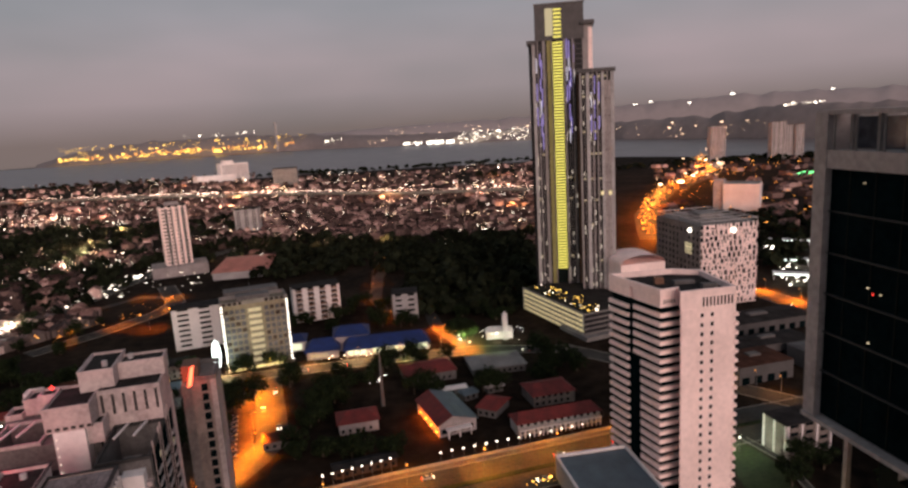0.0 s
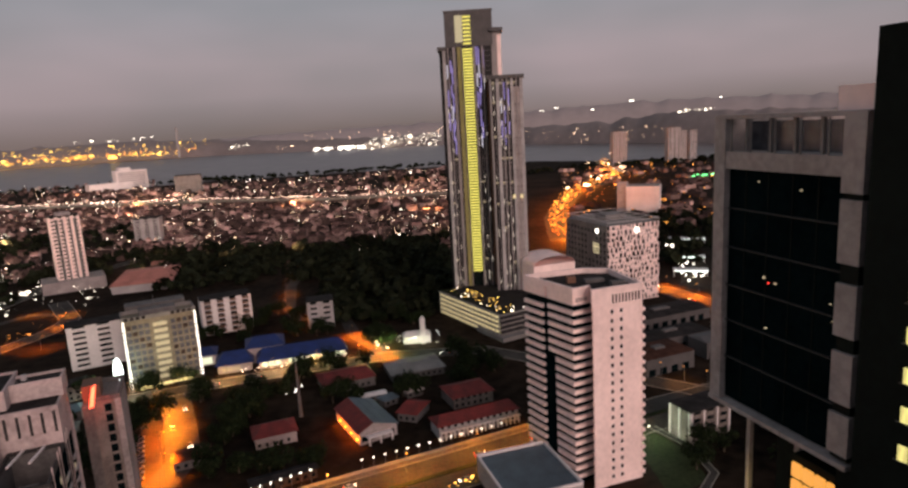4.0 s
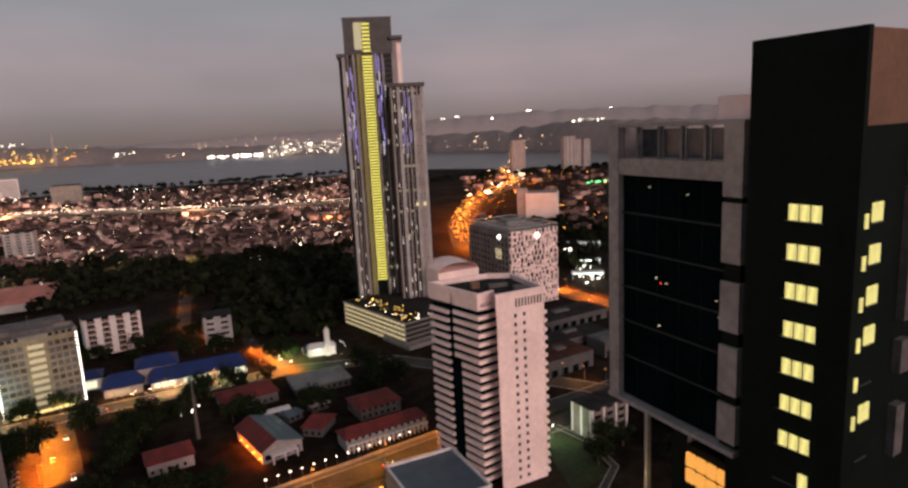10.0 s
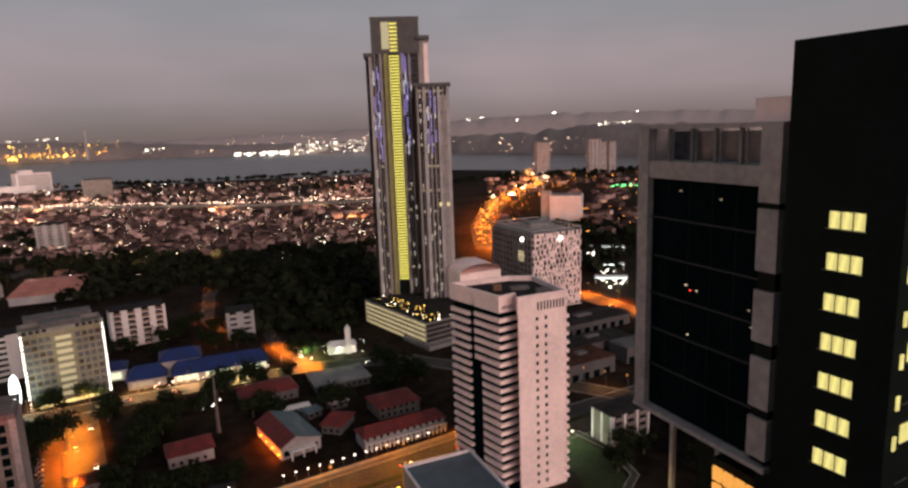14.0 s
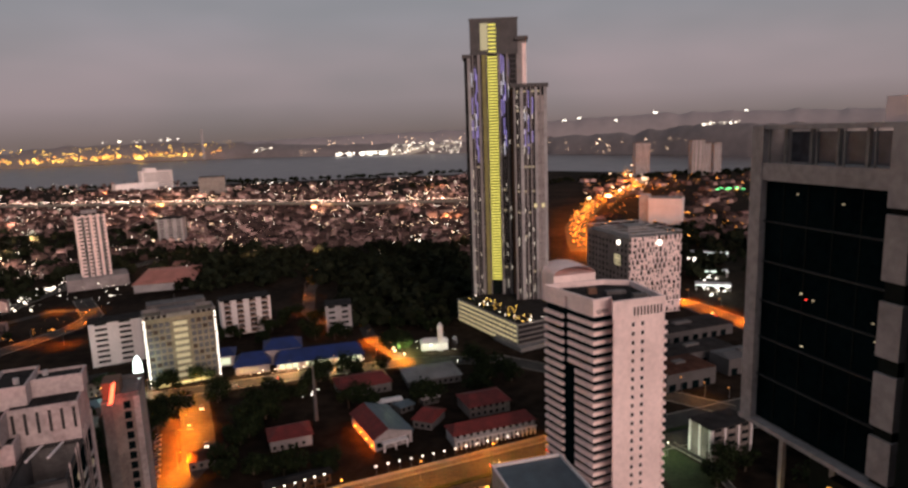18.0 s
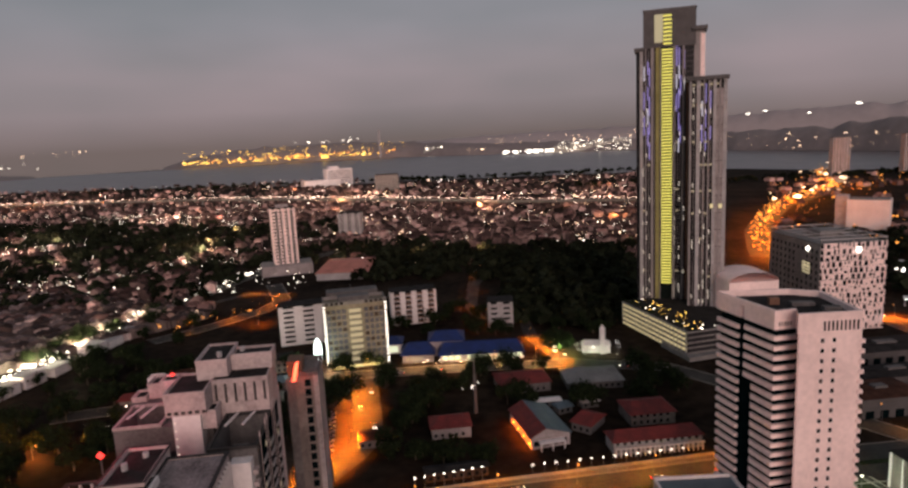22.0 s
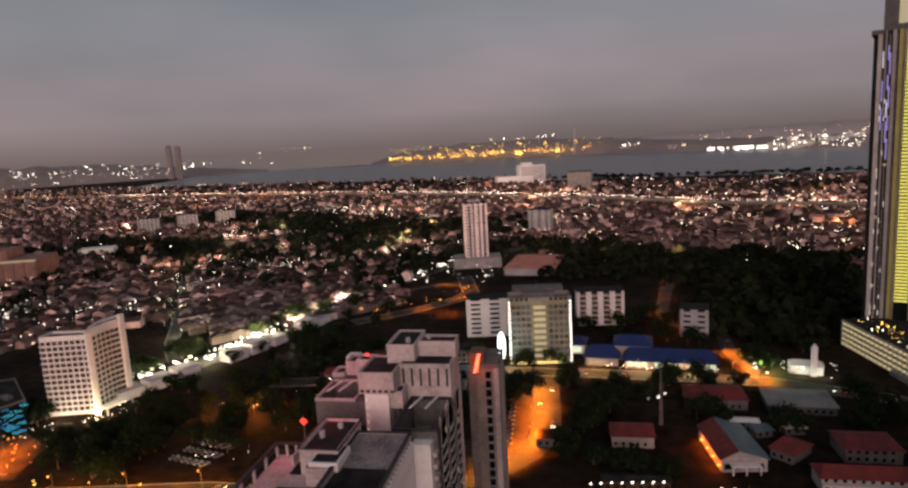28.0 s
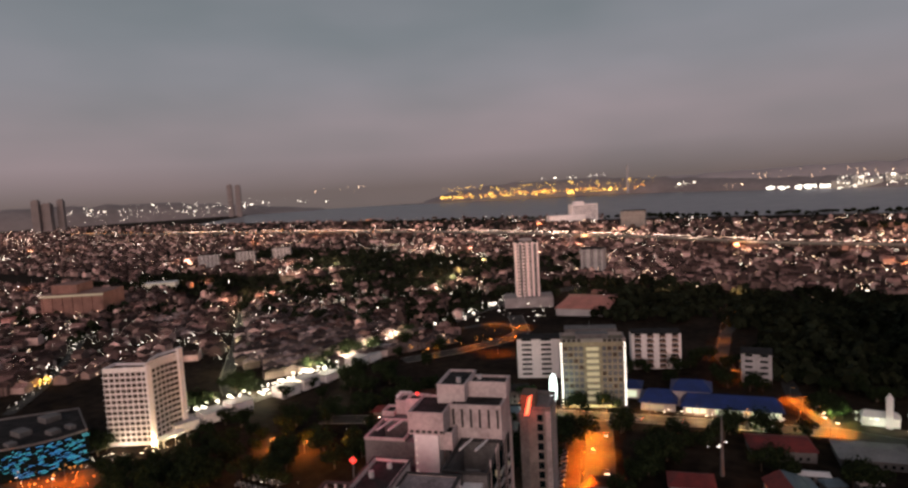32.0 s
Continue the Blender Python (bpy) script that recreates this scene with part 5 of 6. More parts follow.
part("lit_sign", ball(B(), -0.8, 12, 50, 1.8), "brightlamp", pb)
bm = B()
for i in range(4):
    box(bm, -0.7, -0.4, 10, 18, 34 + i * 2.0, 35.2 + i * 2.0)
part("lit_window", bm, "bayglow", pb)
for y in (11, 22, 33, 44):
    part("roof_beam", box(B(), 0.7, 40.3, y, y + 0.5, 56.6, 57.1), "palegrey", pb)
for x in (13, 27):
    part("roof_beam", box(B(), x, x + 0.5, 0.7, 57.3, 56.0, 56.5), "palegrey", pb)
part("plant_room", box(B(), 14, 30, 24, 40, 54.3, 58), "concrete", pb)
side_win = mesh_of("window", box(B(), -0.55, -0.3, 0, 1.4, 0, 2.2), "glassdark")
for i in range(11):
    for k in range(11):
        if not (3 <= k <= 4 and 6 <= i <= 9):
            piece("window", side_win, pb, 0, 2.5 + k * 5.0, 5 + i * 4.3)
dm = thing("round_roof_hall", "pale hall with a curved pinkish roof", "hall", 104, 392, 0, 10)
part("wall", box(B(), 0, 30, 0, 24, 0, 35), "pinkish", dm)
part("step", box(B(), 4, 14, -4, 0, 0, 30), "pinkish", dm)
bm = B()
prev = None
for i in range(13):
    a = math.pi * i / 12
    row = [bm.verts.new((15 - 15 * math.cos(a), y, 35 + 5.5 * math.sin(a))) for y in (0, 24)]
    if prev:
        bm.faces.new((prev[0], row[0], row[1], prev[1]))
    prev = row
part("curved_roof", bm, "pinkish", dm)
cb = thing("cream_block", "plain cream block among orange lights", "building", 340, 796, 0, -30)
part("body", box(B(), 0, 42, 0, 30, 0, 34), "white", cb)
part("roof", box(B(), 1, 41, 1, 29, 34, 34.4), "concrete", cb)
part("step", box(B(), -12, 0, 4, 26, 0, 38), "palegrey", cb)
for x, y, h in ((614, 1512, 84), (634, 1520, 84), (752, 1500, 86), (786, 1506, 78), (808, 1500, 78)):
    flats(x, y, 5, 20 if h != 86 else 34, 16, h, 18, "hazy distant tower by the strait", wall="palegrey", bal=None, cols=3)
sb = flats(118, 217, 14, 20, 12, 13, 4, "small brown block with white pilasters", wall="hutwall", bal=None, cols=3)
for x in (0, 6.2, 12.9, 19.2):
    part("pilaster", box(B(), x, x + 0.8, -0.4, 0, 0, 13), "white", sb)
for y in (0, 5.6, 11.2):
    part("pilaster", box(B(), -0.4, 0, y, y + 0.8, 0, 13), "white", sb)
for x, y, w, d, h, c in ((142, 308, 44, 16, 8, "darkroof"), (130, 282, 30, 20, 9, "brownroof"), (150, 345, 60, 22, 7, "darkroof"), (170, 296, 30, 14, 9, "shaftline")):
    ob = thing("warehouse", "low dim flat-roofed warehouse", "warehouse", x, y, 0, 14, group="warehouses")
    part("wall", box(B(), 0, w, 0, d, 0, h), "shaftline", ob)
    for k in range(int(w // 7)):
        part("roller_door", box(B(), 1.5 + k * 7, 5.5 + k * 7, -0.1, 0.05, 0, 3.6), "glassdark", ob)
    part("roof_vent", box(B(), w * 0.4, w * 0.6, d * 0.4, d * 0.6, h + 0.6, h + 1.9), "blockgrey", ob)
    part("roof", gable(B(), 0, w, 0, d, h, h + 1.2, 0.4, 2), c, ob)
wp = thing("tower_podium", "low podium with a dark blue-grey deck and white rim", "podium", 33, 209, 0, 9)
part("body", box(B(), 0, 27, -26, 5, 0, 8), "palegrey", wp)
part("roof_deck", box(B(), 0.6, 26.4, -25.4, 4.4, 8, 8.1), "greyroof", wp)
part("parapet", rim(B(), 0, 27, -26, 5, 8, 9.0, 0.6), "white", wp)
part("coping", rim(B(), -0.2, 27.2, -26.2, 5.2, 9.0, 9.15, 0.8), "white", wp)
bm = B()
bm.faces.new([bm.verts.new((x, y, 0.09)) for x, y in ((94, 186), (112, 192), (114, 214), (108, 232), (98, 228))])
alone("lawn", bm, "grass", "small green lawn lit by a white lamp", "lawn", "structure")
road([(88, 180), (104, 184), (116, 196), (117, 216), (110, 234)], 3.0, z=0.13, lines=False, name="driveway", label="pale curved driveway beside the lawn")
lamp(104, 224, 7, 8000, (0.8, 1.0, 0.75), 0.8)
gl = copy_thing(lw_, pose(104, 224, 0))

bm = B()
bm.faces.new([bm.verts.new((x, y, 0.05)) for x, y in ((-118, 214), (-98, 214), (-90, 250), (-96, 276), (-112, 322), (-128, 318))])
alone("car_park", bm, "brick", "dim earth car park beside the orange street", "car park", "structure")

# ---- curved floodlit hotel ----
ht = thing("hotel", "curved white hotel with a window grid, floodlit from below", "hotel", 0, 0, 0, 0)
HTL, HTC, HTR = (-333.5, 195.5), (-312.5, 207.0), (-316.5, 231.0)
left_face = [lerp(HTL, HTC, i / 8) for i in range(9)]
right_face = []
for i in range(9):
    x, y = lerp(HTC, HTR, i / 8)
    right_face.append((x - 2.6 * math.sin(math.pi * i / 8), y + 1.6 * math.sin(math.pi * i / 8)))
wm = mesh_of("window", box(B(), -1.14, 1.14, -0.12, 0.1, 0, 1.95), "hotelglass")
sill_l = mesh_of("sill", box(B(), -13, 11.5, -0.22, 0, 0, 0.28), "white")
for face, back, top, floors in ((left_face, [(-318.5, 213.0), (-338, 205.5)], 41.5, 13), (right_face, [(-325, 236), (-324.5, 222), (-318.5, 213.0)], 43.5, 13)):
    wing = thing("wing", "", "")
    wing.parent = ht
    outline = face + back
    part("wall", prism(B(), outline, 0, top), "white", wing)
    for i, ((xa, ya), (xb, yb)) in enumerate(zip(face, face[1:])):
        a = math.degrees(math.atan2(yb - ya, xb - xa))
        if face is right_face and i == 7:
            continue
        for j in range(floors):
            piece("window", wm, wing, (xa + xb) / 2, (ya + yb) / 2, 2.2 + j * 3.0, a)
    inr = shrink(outline, 0.9)
    bm = B()
    for i in range(len(outline)):
        j = (i + 1) % len(outline)
        prism(bm, [outline[i], outline[j], inr[j], inr[i]], top, top + 1.4)
    part("roof_rim", bm, "white", wing)
    part("roof_deck", prism(B(), inr, top, top + 0.15), "brownroof", wing)
ea = math.degrees(math.atan2(HTC[1] - HTL[1], HTC[0] - HTL[0]))
for j in range(13):
    mx, my = lerp(HTL, HTC, 0.5)
    piece("sill", sill_l, ht, mx + 0.4, my, 1.6 + j * 3.0, ea)
part("corner_pier", prism(B(), [(-313.2, 206.2), (-311.6, 206.2), (-311.4, 208.6), (-313.4, 208.8)], 0, 43.5), "white", ht, "plain white corner pier")
part("end_pier", prism(B(), [(-317.6, 229.0), (-315.6, 229.2), (-315.6, 231.8), (-318, 232)], 0, 47), "white", ht, "tall plain end pier")
part("entrance_canopy", box(B(), -310, -303, 206, 222, 3.6, 4.2), "white", ht, "low pale entrance canopy")
for x, y in ((-309.4, 206.6), (-303.6, 206.6), (-309.4, 221.4), (-303.6, 221.4)):
    part("canopy_post", box(B(), x - 0.25, x + 0.25, y - 0.25, y + 0.25, 0, 3.6), "white", ht)
lamp(-310.0, 205.0, 2, 11000, (1.0, 0.70, 0.30), 0.8)
lamp(-312.5, 230.5, 2, 11000, (1.0, 0.76, 0.4), 0.8)
lamp(-300, 214, 6, 6000, (1.0, 0.8, 0.5), 0.8)
lamp(-322, 193, 3, 6000, (1.0, 0.82, 0.6), 1)
lamp(-308, 186, 4, 7000, (1.0, 0.85, 0.5), 0.6)
ledb = thing("led_building", "dark building with lines of cyan and blue lights", "building", 0, 0, 0, 0)
LEDF = [(-362, 122), (-349, 134), (-339, 146), (-331, 157), (-326.5, 168), (-325, 180)]
led_out = LEDF + [(-364, 198), (-390, 168)]
part("body", prism(B(), led_out, 0, 16), "black", ledb)
part("roof_deck", prism(B(), shrink(led_out, 0.8), 16, 16.2), "darkroof", ledb)
bm = B()
led_in = shrink(led_out, 0.7)
for i in range(len(led_out)):
    j = (i + 1) % len(led_out)
    prism(bm, [led_out[i], led_out[j], led_in[j], led_in[i]], 16, 17)
part("parapet", bm, "blockgrey", ledb)
for x, y, w, d, h in ((-352, 162, 9, 6, 2.6), (-338, 170, 6, 5, 2.0), (-360, 180, 8, 8, 3.0), (-342, 152, 5, 4, 1.6), (-337, 178, 6, 3, 1.8)):
    part("roof_unit", box(B(), x - w / 2, x + w / 2, y - d / 2, y + d / 2, 16.2, 16.2 + h), "blockgrey", ledb)
rnd = random.Random(3)
bars = [mesh_of("led_line", box(B(), 0, w, -0.3, 0, 0, 0.17), m) for w, m in ((0.9, "cyanlamp"), (1.8, "cyanlamp"), (3.0, "cyanlamp"), (1.6, "blueled"), (2.6, "blueled"))]
for (xa, ya), (xb, yb) in zip(LEDF, LEDF[1:]):
    a = math.degrees(math.atan2(yb - ya, xb - xa))
    for k in range(44):
        q, z = rnd.uniform(0, 0.82), rnd.randrange(15) * 0.95 + 1.4
        ob = piece("led_line", bars[rnd.randrange(5)], ledb, xa + (xb - xa) * q, ya + (yb - ya) * q, z, a)
        ob.matrix_basis = ob.matrix_basis @ pose(0, 0, 0, 0, -4, 0)

# ---- landmarks of the town ----
th = thing("market_hall", "wide hall under a terracotta roof", "hall", -222, 572, 0, 8)
part("wall", box(B(), 0, 48, 0, 74, 0, 7), "palegrey", th)
part("roof", gable(B(), 0, 48, 0, 74, 7, 12, 1.5, 10), "terracotta", th)
wf = thing("waterfront_block", "pale floodlit block on the shore", "building", -705, 1794, 0, 36)
part("low_wing", box(B(), 0, 110, 0, 40, 0, 20), "white", wf)
part("block", box(B(), 70, 150, 5, 40, 0, 50), "white", wf)
part("roof_plant", box(B(), 80, 110, 10, 30, 50, 58), "white", wf)
for i in range(8):
    part("window_band", box(B(), 74, 146, 4.8, 5.1, 5 + i * 5.4, 7 + i * 5.4), "bluegrey", wf)
lamp(-640, 1750, 18, 70000, (1.0, 0.8, 0.75), 4)
hb = thing("hazy_block", "dim hazy block beside the shore", "building", -440, 1600, 0, 10)
part("body", box(B(), 0, 60, 0, 40, 0, 40), "concrete", hb)
part("roof", box(B(), 2, 58, 2, 38, 40, 41), "darkroof", hb)
fm = thing("far_chimney", "slim far chimney over the strait", "chimney", *far(-14.7, 4560), 0)
part("stack", cyl(B(), 0, 0, 0, 196, 11, 8, 8), "palegrey", fm)
for b, d, top, w in ((-49.0, 4350, 208, 30), (-48.35, 4350, 202, 32), (-62.9, 3950, 168, 34), (-62.2, 3960, 150, 44), (-61.3, 3990, 166, 30)):
    ft = thing("far_tower", "far tower on the coast with haze in its colour", "tower", *far(b, d), 0, 40, group="far hazy towers")
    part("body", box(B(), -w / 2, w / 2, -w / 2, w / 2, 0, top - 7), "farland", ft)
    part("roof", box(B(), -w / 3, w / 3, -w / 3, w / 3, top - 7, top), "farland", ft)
for k, (b, w, h) in enumerate(((1.2, 90, 40), (2.4, 60, 62), (3.3, 80, 48), (4.4, 50, 74), (5.2, 90, 56), (6.2, 60, 70), (-9.6, 120, 62), (-8.2, 90, 54))):
    hbk = thing("harbour_block", "pale hazy block among the far harbour lights", "building", *far(b, 3860 if b > 0 else 4540), 0, -b, group="far harbour blocks")
    part("body", box(B(), -w / 2, w / 2, 0, 30, 0, h), "palegrey", hbk)
    for i in range(4):
        part("window_band", box(B(), -w / 2 + 3, w / 2 - 3, -0.6, 0, h * (0.15 + i * 0.21), h * (0.22 + i * 0.21)), "warmwin", hbk)
mall = thing("shopping_centre", "large red-brown building with a lit pink cornice", "shopping centre", -724, 433, 0, 31)
part("body", box(B(), -72, 0, 0, 50, 0, 28), "mallwall", mall)
part("cornice", box(B(), -73, 1, -1, 0, 25.4, 27.4), "warmwin", mall)
part("upper_block", box(B(), -64, -34, 10, 44, 28, 38), "mallwall", mall)
for k in range(7):
    part("facade_pier", box(B(), -71 + k * 11.4, -69.2 + k * 11.4, -0.8, 0, 0, 25.4), "mallwall", mall)
lamp(-780, 350, 30, 30000, (1.0, 0.5, 0.45), 3)
hall = thing("lit_hall", "white lit hall with tiers of lamps", "hall", -812, 594, 0, 40)
part("body", box(B(), -45, 0, 0, 20, 0, 12), "white", hall)
for i in range(3):
    part("light_panel", box(B(), -44, -1, -0.4, 0, 3 + i * 3.5, 4.6 + i * 3.5), "warmwin", hall)
for i, (x, y, a) in enumerate(along(BRIGHT[1:6], 17)):
    px, py = x + math.sin(a) * 13, y - math.cos(a) * 13
    if i % 4 != 3:
        ob = thing("shop", "small flat-roofed shop with a glowing front", "shop", px, py, 0, math.degrees(a), group="avenue shops")
        part("body", box(B(), -7, 7, -6, 5, 0, 5 + i % 3), "white", ob)
        part("shop_front", box(B(), -6.5, 6.5, 5, 5.25, 0.6, 3.6), "bayglow", ob)
        part("roof", box(B(), -7.3, 7.3, -6.3, 5.6, 5 + i % 3, 5.3 + i % 3), "palegrey", ob)
    if i % 2 == 0:
        lamp(x, y, 8, 70000, (1.0, 0.85, 0.6), 1)
road([(-340, 282), (-369, 303), (-415, 350), (-475, 411), (-657, 581)], 9, z=0.16, label="straight residential street lit pale yellow")
for x, y in ((-385, 320), (-440, 376), (-520, 452), (-600, 528)):
    lamp(x, y, 8, 12000, (0.95, 0.9, 0.55), 1)
road(STREET, 8, z=0.15, kerbs=False, label="street with shop and car lights")
road([(-312, 470), (-284, 498), (-266, 524), (-237, 518), (-222, 500)], 9, z=0.16, kerbs=False, lines=False, label="short loop of road lit dull orange")
for x, y in ((-292, 490), (-262, 522), (-234, 514)):
    down_lamp(x, y, 8, 26000, (1.0, 0.27, 0.02), 1)
road([(-275, 390), (-250, 425), (-228, 470), (-226, 500), (-260, 560)], 14, z=0.17, label="bend of road and car park lit orange")
for x, y in ((-258, 412), (-240, 440), (-226, 480), (-215, 430)):
    copy_thing(lp, pose(x, y, 0, 0, 0, 40))
    down_lamp(x, y, 8, 32000, ORANGE, 1)
for x, y in ((-226, 230), (-207, 240), (-245, 226), (-190, 246)):
    copy_thing(lp, pose(x, y, -2.5, 0, 0, 40))
    lamp(x, y, 5.5, 24000, (1.0, 0.32, 0.05), 0.7)
lamp(-255, 188, 3, 2500, (1.0, 0.2, 0.08), 0.7)
lamp(-338, 296, 3, 22000, (1.0, 0.9, 0.4), 0.8)
bm = B()
bm.faces.new([bm.verts.new((x, y, 0.07)) for x, y in ((-345, 118), (-282, 146), (-300, 172), (-326, 178), (-342, 148))])
alone("plaza", bm, "brick", "small plaza flooded with orange light", "plaza", "structure")
for x, y in ((-312, 160), (-300, 148), (-326, 146)):
    copy_thing(lp, pose(x, y, 0, 0, 0, 0))
    down_lamp(x + 2, y, 8, 50000, ORANGE, 1)
for x, y in ((-262, 136), (-236, 148), (-208, 160), (-180, 170)):
    lamp(x, y, 8, 15000, AMBER, 1)

# ---- houses ----
rnd = random.Random(21)
hs = thing("terrace_house", "small terrace house with a pitched tiled roof", "house", 0, 0, -500, group="terrace houses")
part("wall", box(B(), -3.4, 3.4, -6, 6, 0, 5.5), "terracewall", hs)
part("roof", gable(B(), -3.4, 3.4, -6, 6, 5.5, 8.0, 0.3, 0), "roofthing", hs)
n_h = 0
for row in range(17):
    for k in range(22):
        # rows run along the slope of the old town grid, with back lanes between them
        u, v = k * 7.0, row * 19.0 + (row // 2) * 6.0
        x, y = -342 - 0.80 * v + 0.50 * u, 322 + 0.30 * v + 0.86 * u
        if n_h < 300 and k % 9 != 8 and not -0.72 * (x + 368) + 303 - 12 < y < -0.92 * (x + 368) + 303 + 12 and rnd.random() < 0.93:
            copy_thing(hs, pose(x, y, rnd.uniform(-0.6, 0), 0, 0, 60 - 90 + rnd.uniform(-2, 2)))
            n_h += 1


WOODS = [(-800, 800, -300, 960), (-980, 560, -640, 720), (-640, 690, -420, 800), (-330, 640, -120, 760), (-1100, 900, -700, 1020), (-190, 560, 120, 720), (-1500, 560, -1100, 660)]


def kept_clear(x, y):
    """Woods and one open street stay free of houses."""
    if any(a < x < c and b < y < d for a, b, c, d in WOODS):
        return noise.noise((x / 60, y / 60, 5)) < 0.25
    for (xa, ya), (xb, yb) in list(zip(STREET, STREET[1:])) + [((-340, 282), (-415, 350)), ((-415, 350), (-657, 581))]:
        k = max(0, min(1, ((x - xa) * (xb - xa) + (y - ya) * (yb - ya)) / ((xb - xa) ** 2 + (yb - ya) ** 2)))
        if math.hypot(x - xa - k * (xb - xa), y - ya - k * (yb - ya)) < 11:
            return True
    return False


def house_field(n, area, seed, turn=0.0, s=1.0):
    rnd, vs, fr, fw = random.Random(seed), [], [], []
    for _ in range(n):
        x, y = area(rnd)
        if kept_clear(x, y):
            continue
        a = radians(turn + rnd.choice((0, 90)) + rnd.uniform(-8, 8))
        w, d, h = s * rnd.uniform(4, 8), s * rnd.uniform(4, 6.5), rnd.uniform(3.5, 8)
        c, sn, i = math.cos(a), math.sin(a), len(vs)
        for px, py, pz in ((-w, -d, 0), (w, -d, 0), (w, d, 0), (-w, d, 0), (-w, -d, h), (w, -d, h), (w, d, h), (-w, d, h), (-w, 0, h + 2.4), (w, 0, h + 2.4)):
            vs.append((x + c * px - sn * py, y + sn * px + c * py, pz))
        fw += [(i, i + 1, i + 5, i + 4), (i + 1, i + 2, i + 6, i + 5), (i + 2, i + 3, i + 7, i + 6), (i + 3, i, i + 4, i + 7), (i + 4, i + 7, i + 8), (i + 5, i + 9, i + 6)]
        fr += [(i + 4, i + 5, i + 9, i + 8), (i + 6, i + 7, i + 8, i + 9)]
    many("house_rows", vs, fw, "housewall", "hundreds of small pale houses at dusk", "houses")
    many("house_roofs", vs, fr, "houseroof", "hundreds of small dull tiled roofs", "roofs")


def in_west(r):
    y = r.uniform(420, 1480) if r.random() < 0.8 else r.uniform(1480, 2150)
    return r.uniform(-2.1 * y - 120, -0.5 * y - 40 if y < 650 else -0.3 * y), y


def in_mid(r):
    y = r.uniform(640, 1450) if r.random() < 0.85 else r.uniform(1450, 1800)
    return r.uniform(-0.45 * y, 0.25 * y), y


def in_east(r):
    y = r.uniform(640, 1500)
    return r.uniform(0.32 * y, 0.95 * y), y


house_field(5600, in_west, 1, 12, 0.74)
house_field(2300, in_mid, 2, -10, 0.85)
house_field(250, in_east, 3, 20, 1.2)


def in_near_west(r):
    y = r.uniform(150, 430)
    return r.uniform(-2.2 * y - 120, -385 - 0.55 * (430 - y)), y


def in_rows(r):
    return r.uniform(-640, -330), r.uniform(330, 600)


house_field(520, in_near_west, 4, 28)

# ---- city lights ----


def on_line(pts, spread):
    lens = [math.hypot(b[0] - a[0], b[1] - a[1]) for a, b in zip(pts, pts[1:])]

    def pick(r):
        i = r.choices(range(len(lens)), lens)[0]
        k = r.random()
        return pts[i][0] + (pts[i + 1][0] - pts[i][0]) * k + r.uniform(-spread, spread), pts[i][1] + (pts[i + 1][1] - pts[i][1]) * k + r.uniform(-spread, spread)
    return pick


def sparks(name, n, area, seed, material, label, r0=0.25, r1=0.8, z0=3, z1=9):
    rnd, vs, fs = random.Random(seed), [], []
    for _ in range(n):
        x, y = area(rnd)
        z, r, i = rnd.uniform(z0, z1), (r0 + (r1 - r0) * 1.35 * rnd.random() ** 2.2) * (0.55 + math.hypot(x, y) / 1600), len(vs)
        rx, rz = r * rnd.uniform(0.8, 2.4), r * rnd.uniform(0.45, 1.0)
        vs += [(x + rx, y, z), (x - rx, y, z), (x, y + r, z), (x, y - r, z), (x, y, z + rz), (x, y, z - rz)]
        fs += [(i + a, i + b, i + c) for a, b, c in ((0, 2, 4), (2, 1, 4), (1, 3, 4), (3, 0, 4), (2, 0, 5), (1, 2, 5), (3, 1, 5), (0, 3, 5))]
    return many(name, vs, fs, material, label, "lights")


def clumped(area, cut=0.02):
    """Lights gather along lanes and markets and leave dark gardens between."""
    def pick(r):
        for _ in range(14):
            x, y = area(r)
            if kept_clear(x, y) and r.random() < 0.9:
                continue
            if noise.noise((x / 110, y / 110, 3)) + 0.6 * noise.noise((x / 38, y / 38, 7)) + 0.3 * (r.random() - 0.5) > cut:
                break
        return x, y
    return pick


sparks("town_lights", 2600, clumped(in_west), 31, "whitelamp", "scattered white house and street lights", 0.17, 0.66)
sparks("town_lights", 1100, clumped(in_west), 32, "warmlamp", "scattered warm house and street lights", 0.17, 0.6)
sparks("town_lights", 1900, clumped(in_mid), 33, "warmlamp", "scattered warm lights over the town", 0.17, 0.68)
sparks("town_lights", 1000, clumped(in_mid), 34, "whitelamp", "scattered white lights over the town", 0.17, 0.68)
sparks("town_lights", 760, in_near_west, 51, "whitelamp", "scattered white street and shop lights", 0.2, 0.7)
sparks("town_lights", 170, in_near_west, 52, "warmlamp", "scattered warm street lights", 0.3, 0.9)
sparks("town_lights", 1000, in_rows, 53, "whitelamp", "porch and street lights between the terraces", 0.16, 0.52, 1.5, 6)
sparks("town_lights", 420, in_east, 35, "orangelamp", "scattered orange lights", 0.4, 1.1)


def in_hillside(r):
    b, d = radians(r.uniform(-49, -27)), r.uniform(720, 1420)
    return d * math.sin(b), d * math.cos(b)


sparks("town_lights", 1100, clumped(in_hillside, -0.1), 54, "whitelamp", "dense small lights over the hillside houses", 0.15, 0.5)
